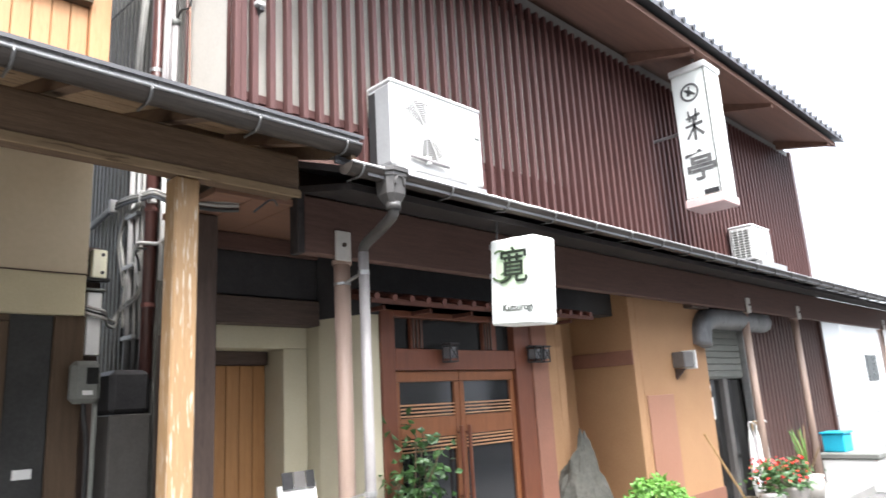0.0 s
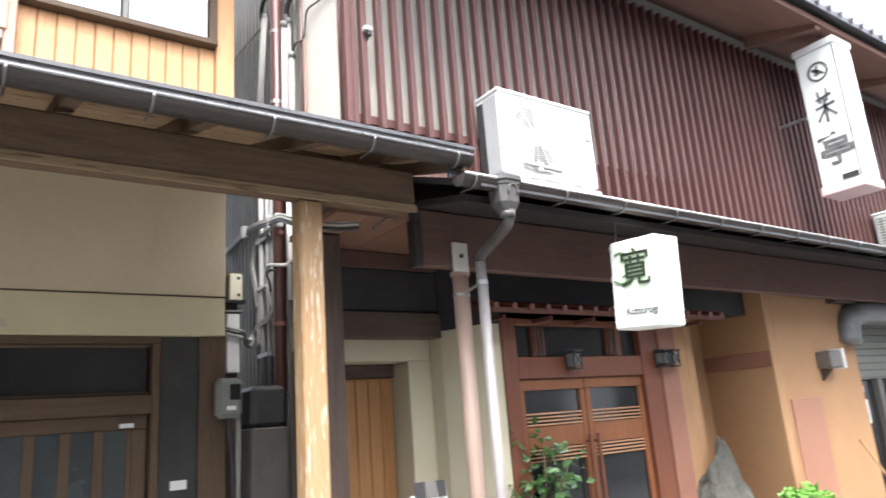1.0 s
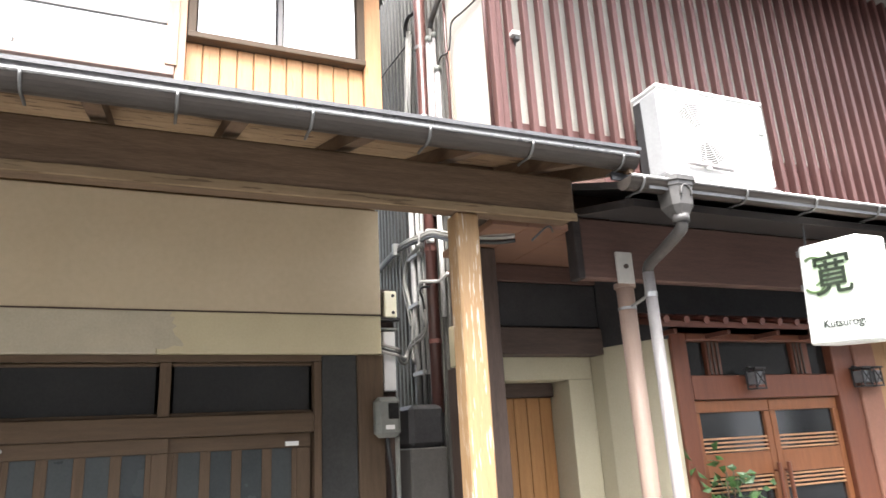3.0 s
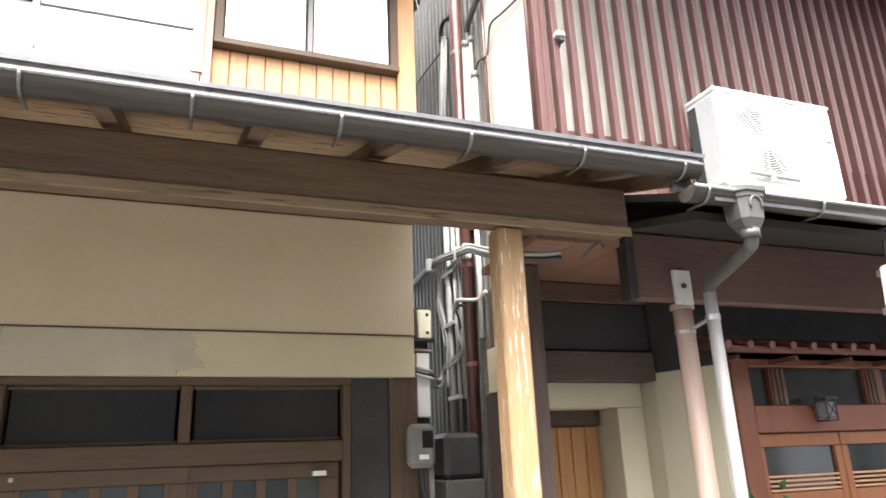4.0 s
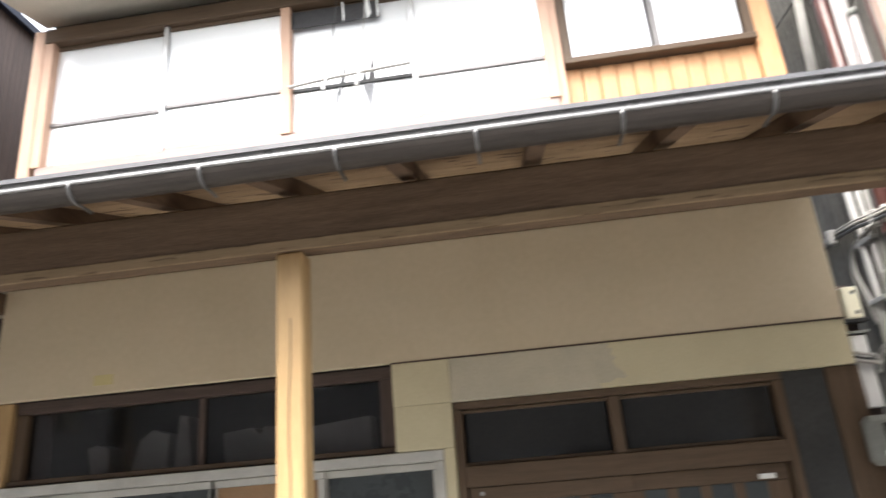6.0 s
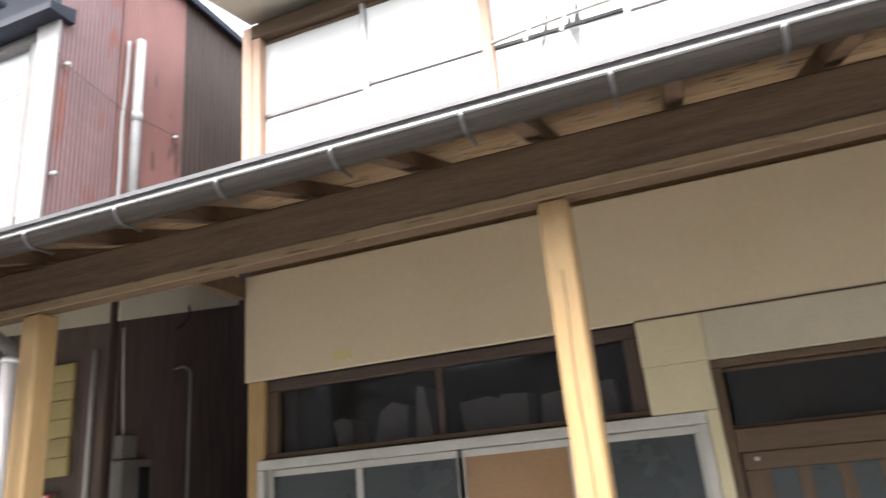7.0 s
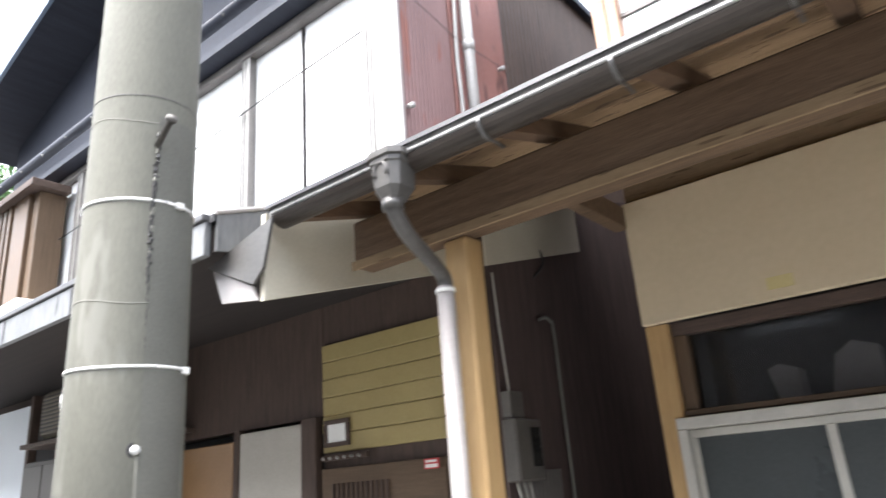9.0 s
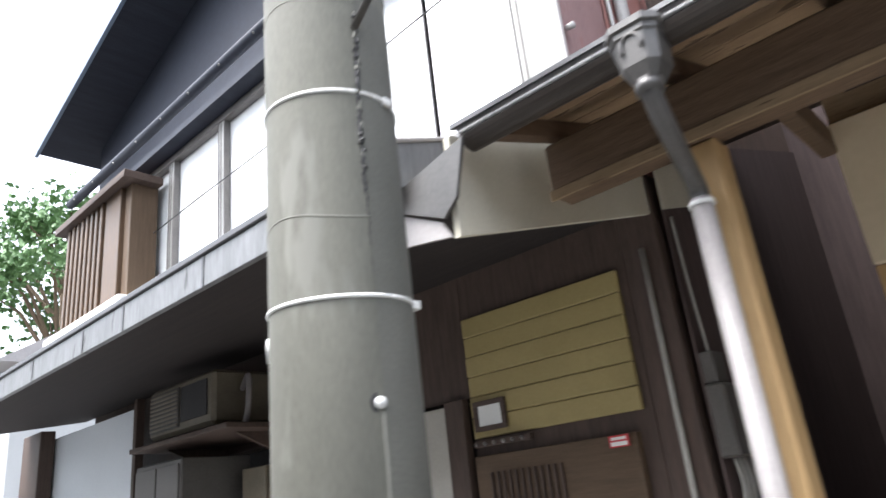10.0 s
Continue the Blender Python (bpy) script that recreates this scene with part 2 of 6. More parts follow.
    "mauve_frame": material("faded_sill", (0.24, 0.175, 0.15), (0.33, 0.25, 0.22), 5, 0.6, bump=0.1, stretch=H),
    "paper": material("paper", (0.70, 0.70, 0.68), (0.76, 0.76, 0.74), 4, 0.8, bump=0.02),
    "far_wall": material("far_wall", (0.43, 0.435, 0.43), (0.52, 0.525, 0.515), 0.5, 0.85, bump=0.05),
    "grey_wall": material("opposite_wall", (0.19, 0.18, 0.168), (0.28, 0.268, 0.248), 0.5, 0.85, bump=0.05),
    "blue_roof": material("blue_roof", (0.10, 0.14, 0.20), (0.15, 0.20, 0.27), 2, 0.5, bump=0.05),
    "soffit": material("pale_soffit", (0.50, 0.47, 0.38), (0.60, 0.57, 0.47), 2, 0.8, bump=0.05),
    "soffit_brown": material("brown_soffit", (0.16, 0.085, 0.06), (0.24, 0.13, 0.095), 2, 0.75, bump=0.08, stretch=H),
    "soffit_navy": material("dark_soffit", (0.021, 0.024, 0.034), (0.038, 0.043, 0.058), 2, 0.7, bump=0.08, stretch=D, spec=0.22),
    "slat_pale": material("pale_door_slat", (0.33, 0.17, 0.085), (0.42, 0.23, 0.12), 4, 0.45, bump=0.05, stretch=H),
    "mirror_pane": material("dark_mirror_pane", (0.012, 0.013, 0.014), (0.022, 0.023, 0.024), 1.0, 0.03, bump=0.0, spec=0.9),
    "bracket_steel": material("gutter_bracket_steel", (0.1, 0.1, 0.097), (0.165, 0.163, 0.16), 6, 0.4, metal=0.4, bump=0.03),
    "cabinet_white": material("plate_paint", (0.5, 0.47, 0.43), (0.6, 0.57, 0.53), 6, 0.5, bump=0.03),
    "cabinet": material("dark_cable_wrap", (0.05, 0.047, 0.044), (0.09, 0.085, 0.08), 6, 0.6, bump=0.2),
    "bay_wood": material("bay_wood", (0.055, 0.033, 0.018), (0.125, 0.074, 0.04), 4, 0.5, bump=0.2, stretch=V, fine=30),
    # darker copy of the beige case, with the under-eave shade in it
    "shade_case": material("shaded_beige_case", (0.13, 0.112, 0.08), (0.19, 0.165, 0.12), 4, 0.5, bump=0.04),
    "canopy_wood": material("canopy_wood", (0.075, 0.03, 0.021), (0.115, 0.047, 0.032), 4, 0.6, bump=0.12, stretch=H, spec=0.25),
    # white enamel toned down to grey for the case's shaded side
    "case_shade": material("shaded_enamel", (0.3, 0.305, 0.3), (0.38, 0.385, 0.38), 3, 0.4, bump=0.02),
    "frame_grey": material("grey_window_frame", (0.2, 0.195, 0.185), (0.28, 0.275, 0.26), 6, 0.4, metal=0.3, bump=0.03),
    # raised bluish albedo carries the sky's brightness at the partition
    "skylit_panel": material("skylit_blue_panel", (0.68, 0.73, 0.78), (0.75, 0.8, 0.85), 1.0, 0.6, bump=0.02),
    "tag_red": material("red_tag", (0.45, 0.03, 0.04), (0.55, 0.05, 0.06), 6, 0.5, bump=0.02),
}

M["clear_pane"] = glass("clear_pane", (0.02, 0.021, 0.023), 0.05, 0.4)
M["frosted"].node_tree.nodes["Principled BSDF"].inputs["IOR"].default_value = 2.0
M["frosted"].node_tree.nodes["Principled BSDF"].inputs["Specular IOR Level"].default_value = 0.9

# ---- mesh helpers ----
PLACE = {}


def thing(name, at, label, category, group="", kind=""):
    ob = new(name)
    ob.location = at
    PLACE[ob] = Vector(at)
    return tagged(ob, label, category, group, kind)


def part(name, bm, mat, parent=None, label="", smooth=False):
    """Links a bmesh in world metres as one mesh object, its origin in its middle."""
    bm.normal_update()
    lo = Vector([min(v.co[i] for v in bm.verts) for i in range(3)])
    hi = Vector([max(v.co[i] for v in bm.verts) for i in range(3)])
    c = (lo + hi) / 2
    bmesh.ops.translate(bm, verts=bm.verts, vec=-c)
    me = bpy.data.meshes.new(name)
    bm.to_mesh(me)
    bm.free()
    me.materials.append(M[mat])
    if smooth:
        me.polygons.foreach_set("use_smooth", [True] * len(me.polygons))
    ob = new(name, me)
    PLACE[ob] = c
    if parent is None:
        ob.location = c
    else:
        ob.parent = parent
        ob.location = c - PLACE[parent]
    if label:
        ob["label"] = label
    return ob


def again(ob, c):
    """Another piece on the same mesh, at the place c."""
    o = ob.copy()
    scene.collection.objects.link(o)
    o.parent = ob.parent
    o.location = Vector(c) - (PLACE[ob.parent] if ob.parent else Vector())
    PLACE[o] = Vector(c)
    return o


def box(x0, y0, z0, x1, y1, z1, bevel=0.004, bm=None):
    bm = bm or bmesh.new()
    c = [bm.verts.new(p) for p in ((x0, y0, z0), (x1, y0, z0), (x1, y1, z0), (x0, y1, z0), (x0, y0, z1), (x1, y0, z1), (x1, y1, z1), (x0, y1, z1))]
    fs = [bm.faces.new([c[i] for i in q]) for q in ((3, 2, 1, 0), (4, 5, 6, 7), (0, 1, 5, 4), (1, 2, 6, 5), (2, 3, 7, 6), (3, 0, 4, 7))]
    if bevel:
        es = list({e for f in fs for e in f.edges})
        bmesh.ops.bevel(bm, geom=es, offset=bevel, segments=1, affect="EDGES")
    return bm


def prism(pts, axis, a, b, bm=None):
    """A closed outline (two coordinates a point, in the order of the other axes) pushed along an axis from a to b."""
    bm = bm or bmesh.new()
    k = "xyz".index(axis)

    def at(p, d):
        q = list(p)
        q.insert(k, d)
        return bm.verts.new(q)
    va, vb = [at(p, a) for p in pts], [at(p, b) for p in pts]
    n = len(pts)
    for i in range(n):
        bm.faces.new((va[i], va[(i + 1) % n], vb[(i + 1) % n], vb[i]))
    bm.faces.new(va[::-1])
    bm.faces.new(vb)
    bmesh.ops.recalc_face_normals(bm, faces=bm.faces)
    return bm


def tube(pts, r, seg=10, bm=None, caps=True):
    """A round bar along a line of points; r a number or one for each point."""
    bm = bm or bmesh.new()
    pts = [Vector(p) for p in pts]
    rs = r if isinstance(r, (list, tuple)) else [r] * len(pts)
    rings, side = [], None
    for i, p in enumerate(pts):
        d = (pts[min(i + 1, len(pts) - 1)] - pts[max(i - 1, 0)]).normalized()
        if side is None:
            side = d.orthogonal().normalized()
        side = (side - d * side.dot(d)).normalized()
        up = d.cross(side)
        rings.append([bm.verts.new(p + (side * math.cos(2 * math.pi * k / seg) + up * math.sin(2 * math.pi * k / seg)) * rs[i]) for k in range(seg)])
    for a, b in zip(rings, rings[1:]):
        for k in range(seg):
            bm.faces.new((a[k], a[(k + 1) % seg], b[(k + 1) % seg], b[k]))
    if caps:
        bm.faces.new(rings[0][::-1])
        bm.faces.new(rings[-1])
    return bm


def curve_through(pts, steps=6):
    """Points of a smooth line through the given ones."""
    p = [Vector(q) for q in pts]
    p = [2 * p[0] - p[1]] + p + [2 * p[-1] - p[-2]]
    out = []
    for i in range(1, len(p) - 2):
        for s in range(steps):
            t = s / steps
            out.append(0.5 * (2 * p[i] + (p[i + 1] - p[i - 1]) * t + (2 * p[i - 1] - 5 * p[i] + 4 * p[i + 1] - p[i + 2]) * t * t + (3 * p[i] - p[i - 1] - 3 * p[i + 1] + p[i + 2]) * t ** 3))
    return out + [p[-2]]


def ribbed(axis, a, b, z0, z1, at, face, pitch=0.076, depth=0.018, flat=0.5, sheet=0.004):
    """An upright ribbed sheet: it runs along an axis from a to b at the other axis's value, ribs towards face (+1 or -1)."""
    n = max(1, round((b - a) / pitch))
    prof = []
    for i in range(n):
        u = a + (b - a) * i / n
        w = (b - a) / n
        if flat == 0:
            prof += [(u + w * k / 8, depth * (0.5 - 0.5 * math.cos(math.pi * k / 4))) for k in range(8)]
            continue
        prof += [(u, 0), (u + w * flat * 0.5, 0), (u + w * (flat * 0.5 + 0.12), depth), (u + w * 0.88, depth)]
    prof.append((b, 0))
    bm = bmesh.new()
    lines = []
    for k in (0, 1):
        row = []
        for u, d in prof:
            v = at + face * (d - k * sheet)
            row.append([bm.verts.new((u, v, z) if axis == "x" else (v, u, z)) for z in (z0, z1)])
        lines.append(row)
    for k, row in enumerate(lines):
        for p, q in zip(row, row[1:]):
            bm.faces.new((p[0], q[0], q[1], p[1]) if k == 0 else (p[1], q[1], q[0], p[0]))
    for e in (0, 1):
        for i in range(len(prof) - 1):
            bm.faces.new((lines[0][i][e], lines[1][i][e], lines[1][i + 1][e], lines[0][i + 1][e]))
    bmesh.ops.recalc_face_normals(bm, faces=bm.faces)
    return bm

# ---- ground ----
g = part("ground", box(-400, -400, -0.3, 400, 400, 0.0, 0), "asphalt")
tagged(g, "grey asphalt street in front of the townhouses", "road", kind="structure")
g = part("pavement", box(-14, 0.15, -0.05, 12.5, 2.2, 0.12, 0.02), "concrete")
tagged(g, "raised concrete walkway under the roofed arcade", "pavement", kind="structure")
g = part("wall_opposite", box(-30, -6.8, 0, 34, -6.4, 6.0, 0), "grey_wall")
tagged(g, "plain grey wall across the street with pale windows", "wall", kind="structure")
for k in range(14):
    x = -26 + k * 4.1
    for z0, z1 in ((0.7, 2.1), (3.6, 4.9)):
        part("window_pane", box(x, -6.4, z0, x + 1.5, -6.37, z1, 0.004), "frosted", g)
        part("window_pane", box(x + 1.6, -6.4, z0, x + 2.3, -6.37, z1, 0.004), "dark_pane", g)

# ---- middle townhouse ----
house = thing("townhouse", (-1.2, 2.2, 0.1), "two-storey wooden townhouse with beige boards and a roofed arcade", "house")
part("upper_body", box(-3.72, 1.98, 3.3, 1.45, 3.6, 5.35, 0.01), "dark_wood_v", house)
part("lower_body", box(-3.82, 2.6, 0.1, 1.42, 3.6, 3.3, 0.01), "black", house)
# unseen block, added to keep sky light out of the left alley
part("back_wing", box(-3.80, 3.602, 0.1, 0.2, 5.0, 5.2, 0.01), "dark_wood_v", house)
part("wall_board", box(-3.83, 1.985, 2.385, 1.43, 2.03, 3.14, 0.006), "board", house, "flat beige board under the arcade roof")
part("upper_board", box(-3.83, 2.05, 3.0, 1.43, 2.12, 3.45, 0.004), "strip", house, "patchy weathered strip above the beige board")
part("seam_strip", box(-1.21, 1.9805, 2.379, 1.43, 1.9845, 2.387, 0), "dark_wood", house)
part("wall_plaster", box(-1.21, 2.0, 2.125, -0.86, 2.6, 2.382, 0.004), "plaster_cream", house)
part("wall_plaster", box(-0.858, 2.0, 2.125, 0.02, 2.6, 2.382, 0.004), "plaster_patch", house, "stained patched plaster strip")
ragged = [(0.0, 2.377), (0.10, 2.377), (0.085, 2.35), (0.115, 2.345), (0.10, 2.31), (0.13, 2.29), (0.105, 2.27), (0.12, 2.235), (0.155, 2.205), (0.175, 2.175), (0.16, 2.165), (0.12, 2.172), (0.07, 2.15), (0.0, 2.15)]
part("peeled_flake", prism(ragged, "y", 1.9935, 1.9965), "plaster_patch", house, "ragged peeling plaster edge")
part("wall_plaster", box(0.022, 1.997, 2.125, 1.43, 2.6, 2.382, 0.004), "plaster_cream", house)
part("wall_plaster", box(-1.207, 2.003, 1.866, -0.863, 2.6, 2.1235, 0.002), "plaster_cream", house)
part("wall_plaster", box(-0.927, 2.003, 0.1, -0.863, 2.6, 1.865, 0.002), "plaster_cream", house)
part("corner_post", box(1.27, 2.03, 0.1, 1.45, 2.2, 2.123, 0.006), "brown_v", house, "dark brown corner post")
part("side_panel", box(1.03, 2.05, 0.1, 1.268, 2.12, 2.123, 0.004), "charcoal", house, "charcoal stained panel beside the door")
part("corner_post", box(-3.83, 2.02, 0.1, -3.7, 2.16, 2.383, 0.006), "post", house, "ochre corner post")
part("tag", box(1.103, 2.035, 1.16, 1.203, 2.049, 1.216, 0.002), "paper", house, "small white paper label")
part("tag", box(-3.13, 1.978, 2.435, -3.0, 1.984, 2.5, 0.001), "tape", house, "yellowed tape")

# entrance with its fanlight and two sliding leaves
ent = part("entrance_frame", box(-0.86, 2.04, 2.08, 1.03, 2.16, 2.123, 0.004), "brown", house, "brown door frame")
part("jamb", box(-0.86, 2.04, 0.1, -0.81, 2.16, 2.078, 0.004), "brown_v", ent)
part("jamb", box(0.98, 2.04, 0.1, 1.03, 2.16, 2.078, 0.004), "brown_v", ent)
part("transom", box(-0.81, 2.045, 1.637, 0.98, 2.15, 1.755, 0.004), "brown", ent)
part("mullion", box(0.05, 2.05, 1.757, 0.115, 2.14, 2.078, 0.004), "brown_v", ent)
for a, b in ((-0.81, 0.05), (0.115, 0.98)):
    part("fanlight_pane", box(a + 0.02, 2.105, 1.775, b - 0.02, 2.111, 2.06, 0), "dark_pane", ent)
    part("fanlight_frame", box(a, 2.085, 1.757, b, 2.125, 1.777, 0.003), "brown", ent)
    part("fanlight_frame", box(a, 2.085, 2.058, b, 2.125, 2.077, 0.003), "brown", ent)
for a, b, y in ((-0.80, 0.12, 2.06), (0.06, 0.97, 2.10)):
    leaf = part("sliding_door", box(a, y, 1.548, b, y + 0.035, 1.634, 0.003), "brown", house, "brown sliding door with narrow panes")
    part("stile", box(a, y, 0.12, a + 0.09, y + 0.035, 1.546, 0.003), "brown_v", leaf)
    part("stile", box(b - 0.09, y, 0.12, b, y + 0.035, 1.546, 0.003), "brown_v", leaf)
    part("rail", box(a + 0.09, y + 0.002, 0.12, b - 0.09, y + 0.033, 0.4, 0.003), "brown", leaf)
    w = (b - a - 0.18) / 4
    for i in range(4):
        part("pane", box(a + 0.09 + i * w + 0.03, y + 0.014, 0.402, a + 0.09 + (i + 1) * w - 0.03, y + 0.02, 1.546, 0), "grey_pane", leaf)
        part("glazing_bar", box(a + 0.09 + i * w - 0.03 * (i > 0), y + 0.004, 0.402, a + 0.09 + i * w + 0.03, y + 0.031, 1.546, 0.002), "brown_v", leaf)
    part("glazing_bar", box(b - 0.12, y + 0.004, 0.402, b - 0.09, y + 0.031, 1.546, 0.002), "brown_v", leaf)
part("sticker", box(0.805, 2.055, 1.557, 0.885, 2.0985, 1.584, 0.001), "paper", house, "small white sticker")
part("knob", tube([(-0.73, 2.05, 1.60), (-0.73, 2.06, 1.60)], 0.012), "galv", house)

# high strip window and aluminium window
win = part("window_header", box(-3.7, 2.06, 2.31, -1.21, 2.16, 2.383, 0.004), "dark_wood", house, "dark strip window under the board")
part("window_frame", box(-1.3, 2.06, 1.9, -1.21, 2.16, 2.308, 0.004), "dark_wood_v", win)
part("window_frame", box(-3.7, 2.06, 1.9, -3.62, 2.16, 2.308, 0.004), "brown_v", win)
part("window_sill", box(-3.7, 2.04, 1.87, -1.21, 2.17, 1.9, 0.004), "brown", win)
for a, b in ((-3.62, -2.47), (-2.43, -1.3)):
    part("pane", box(a, 2.11, 1.9, b, 2.116, 2.308, 0), "clear_pane", win)
part("mullion", box(-2.47, 2.09, 1.9, -2.43, 2.14, 2.308, 0.003), "dark_wood_v", win)
# irregular pale solids that imitate the street mirrored in these panes
for y, shape in ((2.20, [(-3.24, 1.905), (-3.12, 1.905), (-3.13, 2.06), (-3.21, 2.09), (-3.27, 2.07)]),
                 (2.26, [(-3.0, 1.905), (-2.76, 1.905), (-2.75, 2.12), (-2.86, 2.16), (-2.95, 2.10)]),
                 (2.20, [(-2.68, 1.905), (-2.56, 1.905), (-2.60, 2.22), (-2.65, 2.23)]),
                 (2.30, [(-2.38, 1.905), (-1.96, 1.905), (-1.95, 2.11), (-2.12, 2.12), (-2.15, 2.07), (-2.20, 2.12), (-2.40, 2.10)]),
                 (2.24, [(-1.86, 1.905), (-1.40, 1.905), (-1.41, 2.12), (-1.84, 2.08)])):
    part("stored_box", prism(shape, "y", y, y + 0.2), "reflection_pale", win, "pale shapes standing in for reflections in the glass")
alu = part("aluminium_window", box(-3.74, 2.0, 1.80, -0.93, 2.12, 1.862, 0.004), "alu", house, "four-pane aluminium sliding window")
part("window_frame", box(-3.74, 2.0, 0.75, -3.69, 2.12, 1.798, 0.003), "alu", alu)
part("window_frame", box(-0.985, 2.0, 0.75, -0.93, 2.12, 1.798, 0.003), "alu", alu)
part("window_frame", box(-3.74, 2.0, 0.69, -0.93, 2.12, 0.748, 0.003), "alu", alu)
edges = [-3.69, -3.01, -2.335, -1.665, -0.985]
for i, (a, b) in enumerate(zip(edges, edges[1:])):
    y = 2.03 if i in (1, 2) else 2.07
    s = part("sash", box(a - 0.015, y, 1.755, b + 0.015, y + 0.03, 1.797, 0.003), "alu", alu)
    part("sash_stile", box(a - 0.02, y, 0.76, a + 0.025, y + 0.03, 1.754, 0.003), "alu", alu)
    part("sash_stile", box(b - 0.025, y, 0.76, b + 0.02, y + 0.03, 1.754, 0.003), "alu", alu)
    part("pane", box(a + 0.025, y + 0.012, 0.76, b - 0.025, y + 0.018, 1.754, 0), "tan_pane" if i == 2 else "grey_pane", alu)
part("wall_plaster", box(-3.7, 2.05, 0.1, -1.2, 2.2, 0.688, 0.004), "plaster_cream", house)

# arcade: posts, beam, rafters, sheathing, roof sheet
for x0, x1, m, lab in ((-1.362, -1.25, "post", "ochre wooden post with a split"), (1.318, 1.44, "post_worn", "wooden post with peeling pale paint"), (-4.02, -3.9, "post", "ochre wooden post beside a drainpipe")):
    part("post", box(x0, 0.44, 0.12, x1, 0.44 + x1 - x0, 2.60, 0.01), m, house, lab)
part("post_split", tube([(-1.305 + 0.004 * math.sin(9 * z), 0.4395, z) for z in [1.2 + 0.08 * k for k in range(15)]], 0.0025, 5), "dark_wood", house, "long dark drying split")
part("eave_beam", box(-4.53, 0.40, 2.60, 1.99, 0.53, 2.83, 0.012), "beam", house, "weathered brown eave beam")
part("beam_strip", box(-4.53, 0.388, 2.585, 1.99, 0.399, 2.63, 0.003), "strip", house)
slope = 0.30
def roof_z(y):
    return 2.81 + slope * (y - 0.0)
n = 13
for i in range(n):
    x = -4.55 + i * 0.53
    e = 1.985 if x < 1.4 else 0.93
    bm = prism([(0.10, roof_z(0.10) - 0.075), (e, roof_z(e) - 0.075), (e, roof_z(e) - 0.002), (0.10, roof_z(0.10) - 0.002)], "x", x, x + 0.068)
    part("rafter", bm, "rafter", house)
for i in range(11):
    y0, y1 = 0.05 + i * 0.178, 0.05 + (i + 1) * 0.178 - 0.006
    bm = prism([(y0, roof_z(y0)), (y1, roof_z(y1)), (y1, roof_z(y1) + 0.014), (y0, roof_z(y0) + 0.014)], "x", -4.62, 2.10 if i < 5 else 1.45)
    part("sheathing_board", bm, "sheathing", house)
part("roof", prism([(-0.01, roof_z(-0.01) + 0.02), (1.985, roof_z(1.985) + 0.016), (1.985, roof_z(1.985) + 0.038), (-0.01, roof_z(-0.01) + 0.038)], "x", -4.66, 1.47), "roof", house, "dark metal sheet roof over the arcade")
part("roof", prism([(-0.01, roof_z(-0.01) + 0.02), (0.94, roof_z(0.94) + 0.016), (0.94, roof_z(0.94) + 0.038), (-0.01, roof_z(-0.01) + 0.038)], "x", 1.472, 2.12), "roof", house)
part("verge_board", prism([(0.04, roof_z(0.04) - 0.10), (0.93, roof_z(0.93) - 0.10), (0.93, roof_z(0.93) - 0.002), (0.04, roof_z(0.04) - 0.002)], "x", 2.07, 2.098), "beam", house)
# added cover that stops sky shining through where the roof ends short
part("closing_board", box(1.452, 0.935, 2.90, 1.838, 0.95, 3.125, 0.003), "beam", house)
part("eave_edge", box(-4.62, 0.03, 2.765, 2.08, 0.048, 2.815, 0.003), "beam", house)
part("drip_edge", box(-4.64, 0.006, 2.79, 2.10, 0.014, 2.845, 0.002), "lip", house, "bright bent metal drip edge")
# pale board that closes the arcade at its end, folded flashing in front of it
part("end_board", prism([(0.02, 2.425), (2.9, 3.25), (2.9, 3.69), (0.02, 2.83)], "x", -4.72, -4.69), "soffit", house, "pale board closing the arcade's end")
part("flashing", prism([(-4.60, 2.775), (-5.08, 2.66), (-4.73, 2.50), (-4.66, 2.56)], "y", -0.015, 0.0), "hopper", house, "folded grey metal flashing")
part("flashing", prism([(-5.06, 2.645), (-4.76, 2.50), (-4.72, 2.43), (-4.98, 2.47)], "y", 0.003, 0.018), "pipe_grey", house)
part("alley_roof", prism([(1.985, roof_z(1.985)), (2.95, roof_z(2.95)), (2.95, roof_z(2.95) + 0.05), (1.985, roof_z(1.985) + 0.04)], "x", -4.62, -3.76), "dark_wood", house)
part("back_rafter", box(-3.90, 1.2, 2.98, -3.82, 2.0, 3.12, 0.004), "beam", house)


